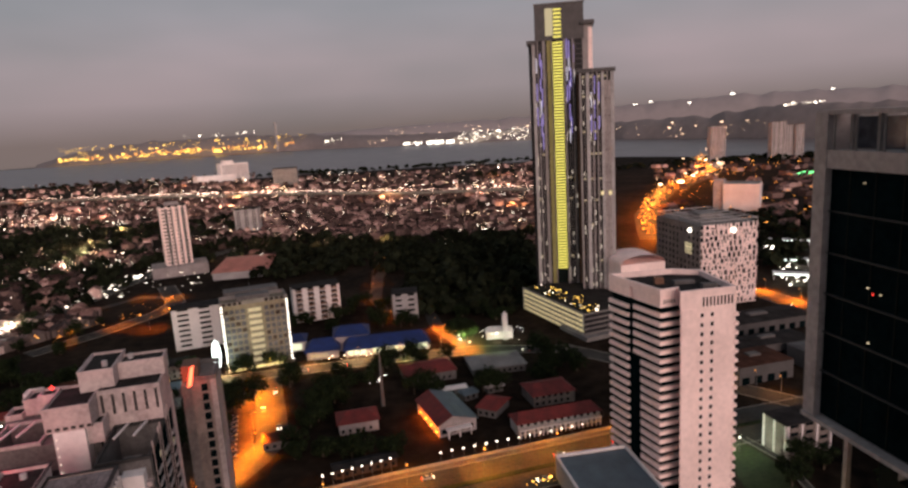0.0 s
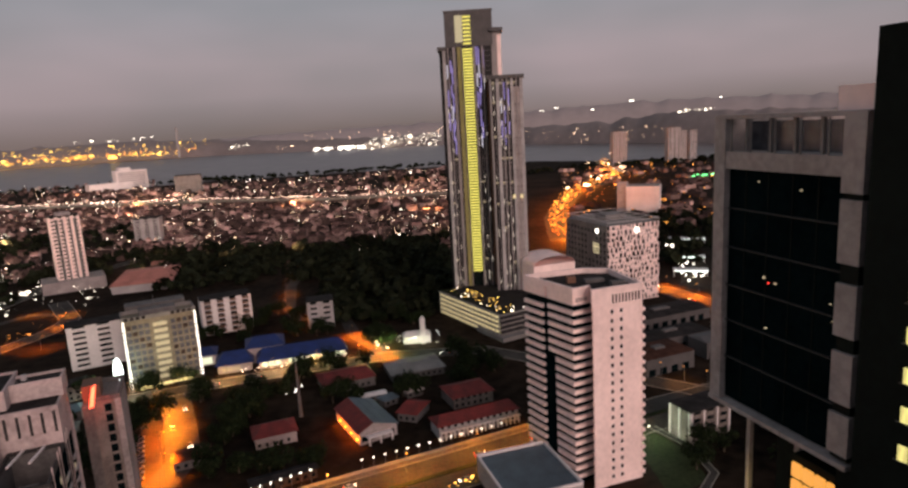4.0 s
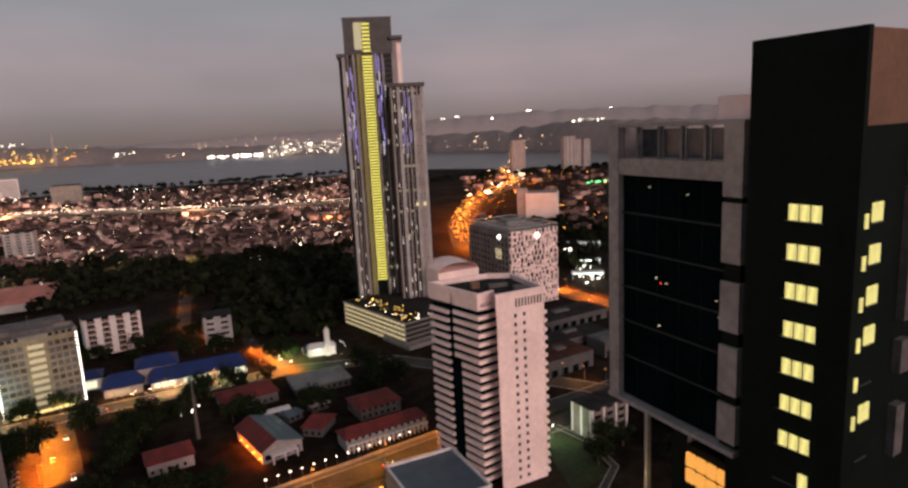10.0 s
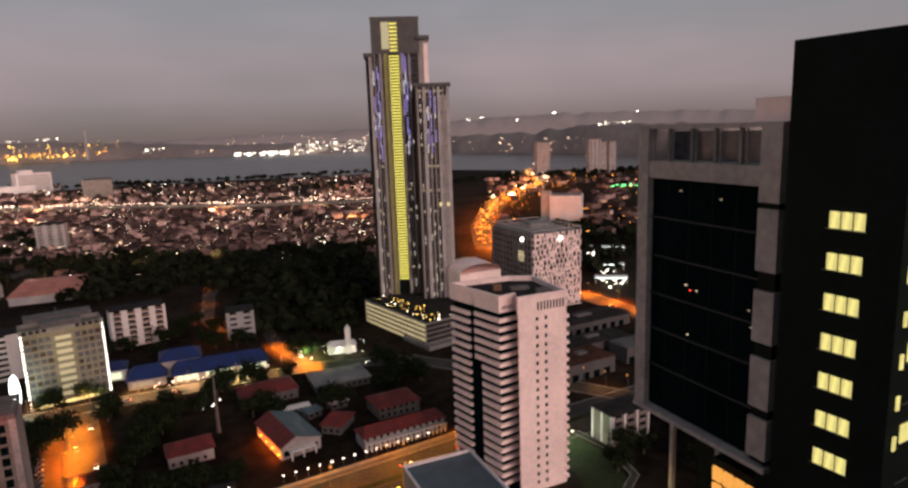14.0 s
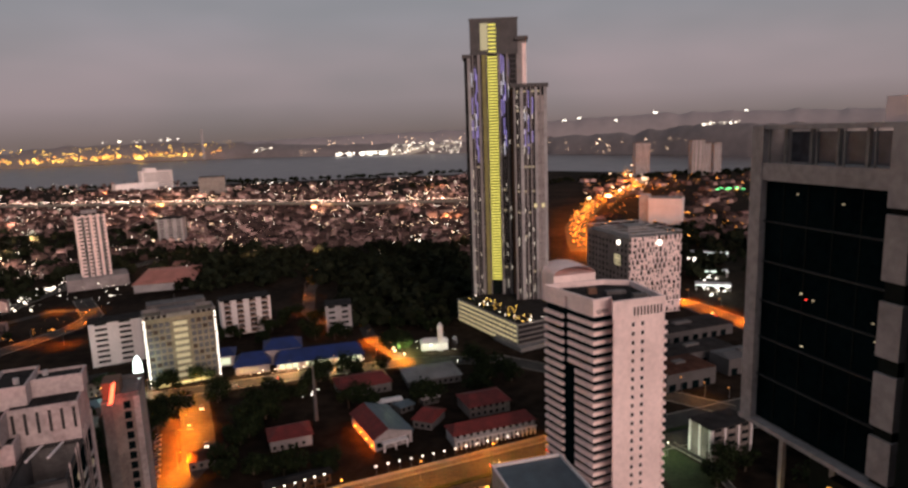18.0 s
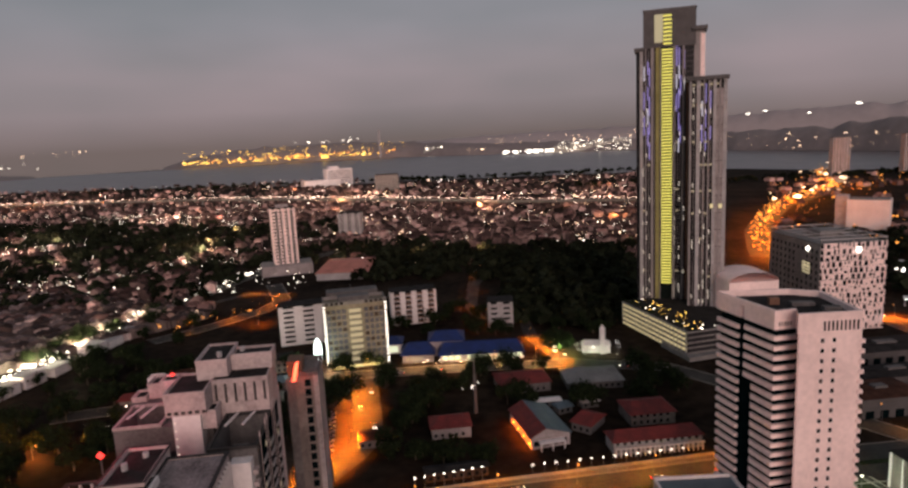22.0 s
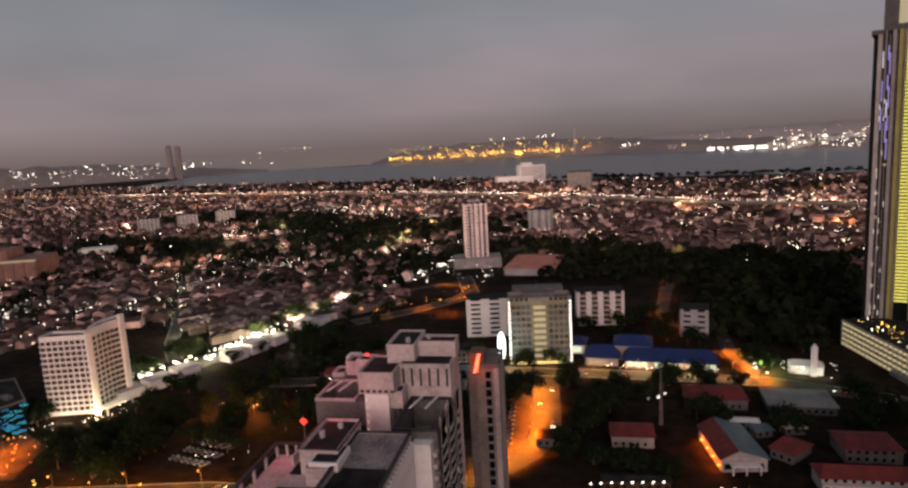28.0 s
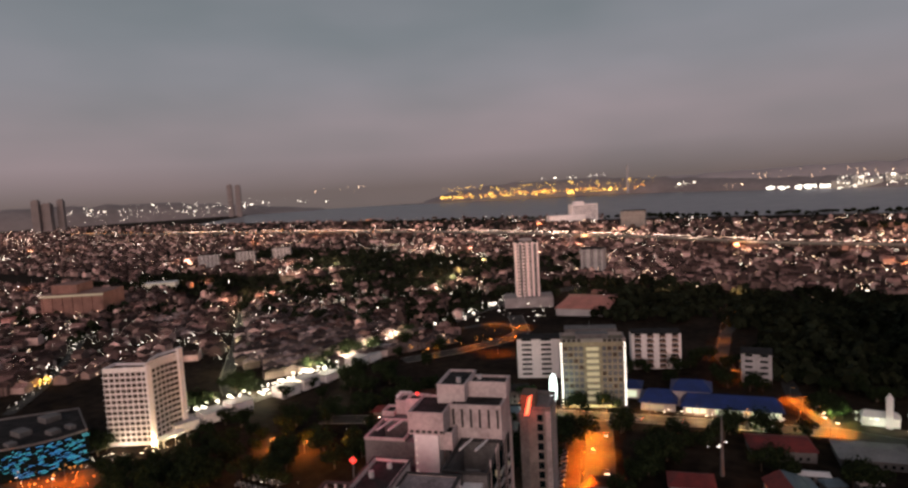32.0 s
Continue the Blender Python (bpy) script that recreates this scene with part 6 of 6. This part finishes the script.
sparks("town_lights", 500, clumped(in_hillside, -0.1), 55, "warmlamp", "dense warm lights over the hillside houses", 0.15, 0.5)
sparks("street_lights", 60, on_line(STREET, 4), 56, "whitelamp", "lights of cars and shops along a street", 0.2, 0.6, 1, 4)
sparks("street_lights", 54, on_line([(-512, 232), (-486, 240), (-500, 250)], 5), 57, "goldlamp", "golden lights at a street corner", 0.5, 1.5, 2, 6)
sparks("street_lights", 34, on_line([(-275, 390), (-250, 425), (-228, 470), (-226, 500)], 14), 58, "orangelamp", "orange lamps about the bend", 0.3, 0.7, 5, 8)
sparks("yard_lights", 46, lambda r: (r.uniform(-225, -135), r.uniform(255, 345)), 64, "whitelamp", "small yard lights among low houses", 0.16, 0.42, 2, 5)
sparks("yard_lights", 20, lambda r: (r.uniform(-225, -135), r.uniform(255, 345)), 65, "goldlamp", "small golden yard lights among low houses", 0.16, 0.4, 2, 5)
sparks("road_glare", 12, on_line([(18, 208), (44, 217)], 4), 66, "goldlamp", "glaring lamps of cars at a stop", 0.3, 0.7, 0.6, 1.6)
sparks("garden_lights", 44, on_line([(-330, 178), (-312, 186), (-301, 204), (-302, 224)], 5), 59, "whitelamp", "garden lights at the foot of the hotel", 0.25, 0.6, 1, 3)
sparks("car_park_lights", 18, on_line([(-228, 190), (-204, 194)], 9), 60, "whitelamp", "small white lamps over parked cars", 0.2, 0.4, 1, 4)
# Unseen fill lamps at random spots brighten the hillside house walls.
rnd = random.Random(78)
for i in range(16):
    x, y = in_hillside(rnd)
    lamp(x, y, 12, 90000, ((1.0, 0.72, 0.55), (1.0, 0.55, 0.38))[i % 2], 1.5)
lamp(-500, 238, 6, 16000, (1.0, 0.55, 0.12), 1)
lamp(34, 210, 4, 9000, (1.0, 0.5, 0.12), 0.6)
# More unseen fill lamps, lifting the town walls towards a reddish haze.
rnd = random.Random(77)
for i in range(60):
    x, y = (in_mid, in_west)[i % 2](rnd)
    if math.hypot(x + 270, y - 835) > 110:
        lamp(x, y, 10, 85000 if y > 800 else 36000, ((1.0, 0.65, 0.45), (1.0, 0.42, 0.16), (1.0, 0.55, 0.36))[i % 3], 1.5)


for x, y in ((-1560, 1500), (-1350, 1490), (-1180, 1500), (-1000, 1490), (-860, 1440), (-1250, 1380)):
    lamp(x, y, 12, 150000, (1.0, 0.33, 0.10), 2)


sparks("expressway_lights", 860, on_line(CURVE[:-1], 11), 36, "orangelamp", "dense orange lights of the curving expressway", 0.25, 0.85, 2, 12)
sparks("expressway_lights", 40, on_line(CURVE[4:], 40), 49, "warmlamp", "brighter lamps where the expressways meet", 1.2, 2.4, 8, 16)
sparks("flyover_lights", 760, on_line(FLY[1:], 2), 37, "roselamp", "row of lamps along the flyover", 0.36, 0.66, 15, 17)
sparks("flyover_lights", 200, on_line(FLY[:4], 26), 38, "orangelamp", "row of orange lamps along the flyover", 0.4, 0.8, 12, 16)
sparks("avenue_lights", 130, on_line(BRIGHT[1:7], 9), 39, "whitelamp", "bright shop lights along the avenue", 0.5, 1.6, 2, 6)
sparks("avenue_lights", 170, on_line(BRIGHT[1:6], 6), 391, "brightlamp", "glaring shop signs along the avenue", 0.4, 1.3, 2, 6)
sparks("garden_lights", 26, on_line([(-80, 346), (-60, 348), (-30, 354), (-10, 358)], 3.5), 393, "whitelamp", "small garden lamps before the school", 0.3, 0.55, 1, 3)
sparks("garden_lights", 9, on_line([(-48, 308), (-26, 328)], 2.5), 394, "brightlamp", "white yard lamps between the sheds", 0.3, 0.55, 1, 3)
sparks("forecourt_lights", 45, lambda r: (r.uniform(-320, -215), r.uniform(520, 600)), 395, "whitelamp", "white shop lights before the tower", 0.3, 0.8, 2, 8)
sparks("forecourt_glare", 34, on_line([(232, 452), (246, 440), (262, 505), (283, 566), (300, 588)], 6), 396, "brightlamp", "glaring white lights over a forecourt", 0.4, 1.2, 2, 7)
sparks("shrine_lights", 26, lambda r: (r.uniform(-3, 38), r.uniform(358, 378)), 392, "brightlamp", "white garden lights round the shrine", 0.25, 0.6, 1, 6)


def far_lights(n, b0, b1, d, z0, z1, seed, material, label, r0=0.5, r1=1.2, name="far_shore_lights"):
    """Lights on far land, gathered in uneven groups between two bearings."""
    def area(r):
        for _ in range(8):
            b = r.uniform(b0, b1)
            if noise.noise((b * 1.1, seed, 0)) + 0.5 * noise.noise((b * 5.0, seed, 2)) + 0.5 * (r.random() - 0.5) > -0.08:
                break
        return far(b, d * r.uniform(0.985, 1.0))
    return sparks(name, n, area, seed, material, label, r0, r1, z0, z1)


far_lights(300, -31.2, -13, 4640, 26, 50, 40, "goldlamp", "golden lights along the far shore", 0.7, 1.7)
far_lights(150, -29.5, -13, 4600, 34, 60, 401, "orangelamp", "orange lights along the far shore", 0.6, 1.5)
far_lights(200, -31, -12, 4640, 62, 112, 41, "goldlamp", "warm lights on the slope across the strait", 0.4, 1.0)
far_lights(26, -22, -16.5, 4640, 128, 144, 411, "whitelamp", "pale lights on the far crest", 0.6, 1.2)
far_lights(90, -10.8, -7, 4480, 36, 66, 45, "whitelamp", "white lights of the far quay", 0.7, 1.6)
far_lights(60, -7, -3, 4240, 20, 44, 451, "warmlamp", "few lights of the far quay", 0.5, 1.2)
far_lights(190, -3.9, 1.2, 3920, 8, 24, 42, "brightlamp", "bright white lights of the far harbour", 0.5, 1.3)
far_lights(150, 1.0, 7.2, 3800, 6, 74, 46, "whitelamp", "pale lights of the far harbour town", 0.6, 1.4)
far_lights(70, -6, 8, 3960, 70, 110, 461, "warmlamp", "scattered lights on the far hills", 0.4, 0.9)
far_lights(60, 13, 31, 2700, 20, 80, 43, "warmlamp", "few lights on the far right shore", 0.4, 1.0)
far_lights(46, 27.2, 30.2, 2560, 118, 128, 47, "whitelamp", "cluster of bright lights on a far ridge", 0.6, 1.2)
for b, e in ((17.4, 0.65), (23.7, 0.86), (16.2, 0.5), (30.6, 0.75), (20.5, 0.35)):
    x, y = far(b, 4580)
    sparks("far_crest_light", 2, lambda r: (x + r.uniform(-14, 14), y), int(b * 10), "brightlamp", "lone bright light on the far crest", 1.4, 2.0, 130 + 80 * e, 132 + 80 * e)
far_lights(190, -62, -47, 4380, 20, 112, 44, "whitelamp", "sparse lights on the far west coast", 0.5, 1.3)
far_lights(60, -60, -41, 4300, 60, 100, 441, "whitelamp", "groups of white lights on the far west coast", 0.8, 1.8)
far_lights(12, -42, -36, 4560, 120, 156, 442, "warmlamp", "lone lights low over the sea", 0.6, 1.0)
sparks("ferry_lights", 7, on_line([(606, 1113), (660, 1098)], 3), 48, "greenlamp", "row of green lights", 1.6, 2.4, 6, 9)

def in_plaza(r):
    return r.uniform(-340, -284), r.uniform(128, 172)


sparks("road_lights", 90, on_line(MAIN[:4], 11), 63, "goldlamp", "small golden lights along the road", 0.15, 0.45, 1, 7)
sparks("plaza_lights", 70, in_plaza, 61, "orangelamp", "small orange lights over the plaza", 0.25, 0.7, 1, 6)
sparks("plaza_lights", 26, in_plaza, 62, "whitelamp", "small white lights over the plaza", 0.2, 0.5, 1, 5)
for x, y, w in ((236, 462, 26), (292, 582, 34), (262, 505, 22)):
    cn = thing("lit_canopy", "low white canopy glowing over a forecourt", "canopy", x, y, 0, -24)
    part("roof", box(B(), 0, w, 0, 9, 4.6, 5.2), "white", cn)
    for i in range(4):
        part("column", box(B(), 0.5 + i * (w - 1.4) / 3, 0.9 + i * (w - 1.4) / 3, 1, 1.4, 0, 4.6), "white", cn)
    part("light_panel", box(B(), 0.6, w - 0.6, -0.15, 0, 4.5, 5.0), "coollamp", cn)
    lamp(x + w / 2, y - 6, 4, 9000, COOL, 1)

# ---- trees ----


def tree_proto(seed, h, spread, n):
    rnd = random.Random(seed)
    ob = thing("tree", "broad dark-leaved tree at dusk", "tree", 0, 0, -500, group="compound trees")
    bm = cyl(B(), 0, 0, 0, h * 0.45, 0.35, 0.2, 7)
    for k in range(4):
        a = rnd.uniform(0, 6.28)
        p, q = Vector((0, 0, h * 0.35)), Vector((math.cos(a) * spread * 0.5, math.sin(a) * spread * 0.5, h * 0.68))
        side = (q - p).cross(Vector((0, 0, 1))).normalized() * 0.13
        bm.faces.new([bm.verts.new(v) for v in (p - side, p + side, q + side * 0.4, q - side * 0.4)])
    part("trunk", bm, "bark", ob)
    bm = B()
    blobs = [(Vector((rnd.uniform(-1, 1) * spread * 0.6, rnd.uniform(-1, 1) * spread * 0.6, h * rnd.uniform(0.32, 0.82))), spread * rnd.uniform(0.34, 0.58)) for _ in range(9)]
    for _ in range(n):
        c, r = rnd.choice(blobs)
        d = Vector((rnd.gauss(0, 1), rnd.gauss(0, 1), rnd.gauss(0, 0.8))).normalized()
        p = c + d * r * rnd.uniform(0.75, 1.08)
        u = Vector((rnd.gauss(0, 1), rnd.gauss(0, 1), rnd.gauss(0, 1))).normalized()
        w = u.cross(d).normalized()
        s = rnd.uniform(0.35, 0.75)
        bm.faces.new([bm.verts.new(p + k) for k in (u * s, w * s * 0.6, -u * s, -w * s * 0.6)])
    part("crown", bm, "leaf", ob)
    return ob


protos = [tree_proto(1, 9, 5.5, 800), tree_proto(2, 12, 7, 1000), tree_proto(3, 7, 5, 620)]
rnd = random.Random(8)
CLEAR = [(-60, 252, -34, 274), (-24, 238, 8, 284), (18, 244, 60, 266), (26, 270, 54, 294), (-34, 302, 2, 330), (0, 308, 36, 338), (0, 262, 18, 284), (-56, 208, -20, 230), (-14, 220, 56, 246), (-46, 414, -26, 436), (-100, 346, -16, 384), (10, 362, 38, 378), (-20, 384, 2, 412), (-8, 345, 16, 362), (112, 214, 142, 246), (-320, 180, -296, 236), (40, 360, 130, 460)]
TREE_ZONES = [(-70, 226, -12, 242, 26), (-135, 240, -108, 300, 14), (-69, 256, -60, 310, 12), (-114, 232, -101, 300, 6), (-90, 304, -82, 322, 3), (-4, 370, 13, 382, 12), (-75, 246, 60, 340, 95), (-300, 190, -180, 250, 44), (-298, 158, -236, 190, 30), (-250, 250, -130, 345, 46), (-60, 400, 50, 470, 40), (-130, 400, -60, 470, 20), (110, 190, 170, 250, 24), (-345, 178, -300, 200, 14), (-352, 205, -332, 300, 16), (-330, 240, -250, 460, 40)]
for x0, y0, x1, y1, n in TREE_ZONES:
    for _ in range(n):
        p = rnd.choice(protos)
        s, x, y = rnd.uniform(0.75, 1.25), rnd.uniform(x0, x1), rnd.uniform(y0, y1)
        if any(a - 4 < x < c + 4 and b - 4 < y < d + 4 for a, b, c, d in CLEAR):
            continue
        ob = copy_thing(p, pose(x, y, 0, 0, 0, rnd.uniform(0, 360)))
        ob.scale = (s, s, s)
for x, y in ((-120, 333.5), (-104, 340), (-117, 331)):
    copy_thing(protos[1], pose(x, y, 0, 0, 0, 30 * x))
for x, y in ((2, 373), (8, 374), (-3, 377), (4, 380)):
    copy_thing(protos[0], pose(x, y, 0, 0, 0, 40 * x))
vs, fs = [], []
for x0, y0, x1, y1, n in ((-190, 560, 120, 720, 300), (-40, 420, 70, 640, 260), (-800, 800, -300, 980, 260), (-1500, 1900, 400, 2000, 260), (250, 480, 420, 760, 220), (-900, 330, -600, 470, 60), (-620, 470, -300, 700, 210), (-980, 560, -520, 700, 200), (-640, 690, -420, 820, 110), (-330, 640, -120, 760, 90), (-1100, 900, -700, 1050, 160), (60, 1450, 1200, 1560, 200)):
    for _ in range(n):
        cx, cy, r = rnd.uniform(x0, x1), rnd.uniform(y0, y1), rnd.uniform(4, 9)
        for _ in range(16):
            d = Vector((rnd.gauss(0, 1), rnd.gauss(0, 1), abs(rnd.gauss(0, 0.8)))).normalized()
            p = Vector((cx, cy, r * 0.5)) + d * r * rnd.uniform(0.6, 1.0)
            u = Vector((rnd.gauss(0, 1), rnd.gauss(0, 1), rnd.gauss(0, 1))).normalized()
            w, s, i = u.cross(d).normalized(), r * rnd.uniform(0.35, 0.6), len(vs)
            vs += [tuple(p + k) for k in (u * s, w * s, -u * s, -w * s)]
            fs.append((i, i + 1, i + 2, i + 3))
many("far_woods", vs, fs, "farleaf", "dark belts of trees between the houses", "trees")

# ---- cars ----
car = thing("car", "small parked saloon car under street light", "car", 0, 0, -500, group="cars")
bm = B()
prof = [(-2.15, 0.35), (2.1, 0.35), (2.15, 0.75), (1.2, 0.92), (-1.6, 0.95), (-2.2, 0.85)]
lo, hi = [bm.verts.new((x, -0.85, z)) for x, z in prof], [bm.verts.new((x, 0.85, z)) for x, z in prof]
bm.faces.new(lo), bm.faces.new(hi[::-1])
for i in range(6):
    bm.faces.new((lo[(i + 1) % 6], lo[i], hi[i], hi[(i + 1) % 6]))
part("body", bm, "car", car)
bm = B()
lo = [bm.verts.new((x, y, 0.93)) for x, y in ((-1.6, -0.78), (1.15, -0.78), (1.15, 0.78), (-1.6, 0.78))]
hi = [bm.verts.new((x, y, 1.42)) for x, y in ((-1.1, -0.62), (0.4, -0.62), (0.4, 0.62), (-1.1, 0.62))]
bm.faces.new(hi)
for i in range(4):
    bm.faces.new((lo[i], lo[(i + 1) % 4], hi[(i + 1) % 4], hi[i]))
part("cabin", bm, "carglass", car)
part("car_roof", box(B(), -1.05, 0.35, -0.6, 0.6, 1.42, 1.46), "car", car)
for x in (-1.35, 1.35):
    for y in (-0.8, 0.8):
        bm = cyl(B(), 0, 0, -0.11, 0.11, 0.33, n=10)
        bmesh.ops.rotate(bm, verts=bm.verts[:], matrix=Matrix.Rotation(radians(90), 3, "X"))
        bmesh.ops.translate(bm, verts=bm.verts[:], vec=(x, y, 0.33))
        part("wheel", bm, "rubber", car)
run = copy_thing(car, pose(0, 0, -505))
tagged(run, "saloon car on the road with its lights on")
for y in (-0.6, 0.6):
    part("headlight", box(B(), 2.1, 2.3, y - 0.25, y + 0.25, 0.5, 0.85), "headlight", run)
    part("tail_light", box(B(), -2.32, -2.15, y - 0.22, y + 0.22, 0.6, 0.82), "taillight", run)
rnd = random.Random(15)
for i, (x, y, a) in enumerate(along(MAIN[1:11], 13)):
    if rnd.random() < 0.55:
        side = rnd.choice((-8.5, -5, 5, 8.5))
        copy_thing(run, pose(x - math.sin(a) * side, y + math.cos(a) * side, 0.06, 0, 0, math.degrees(a) + (180 if side < 0 else 0)))
for pts, off in ((CROSS, 3.2), (MID[2:6], 2.5), (RIGHTX[1:], 4), (SIDE[:3], 2)):
    for x, y, a in along(pts, 21):
        if rnd.random() < 0.5:
            side = rnd.choice((-off, off))
            copy_thing(run, pose(x - math.sin(a) * side, y + math.cos(a) * side, 0.12, 0, 0, math.degrees(a) + (180 if side < 0 else 0)))
for i in range(9):
    copy_thing(car, pose(-96.5 - i * 1.4, 243 + i * 4.6, 0.1, 0, 0, 12 + rnd.uniform(-4, 4)))
for i in range(18):
    copy_thing(car, pose(-230 + (i % 6) * 3.6, 184 + (i // 6) * 8, 0.0, 0, 0, 70 + rnd.uniform(-5, 5)))
for o in (car, run):
    for c in (*o.children_recursive, o):
        bpy.data.objects.remove(c)
for o in (lp, ls, lw_, hs, *protos):
    for c in (*o.children_recursive, o):
        bpy.data.objects.remove(c)
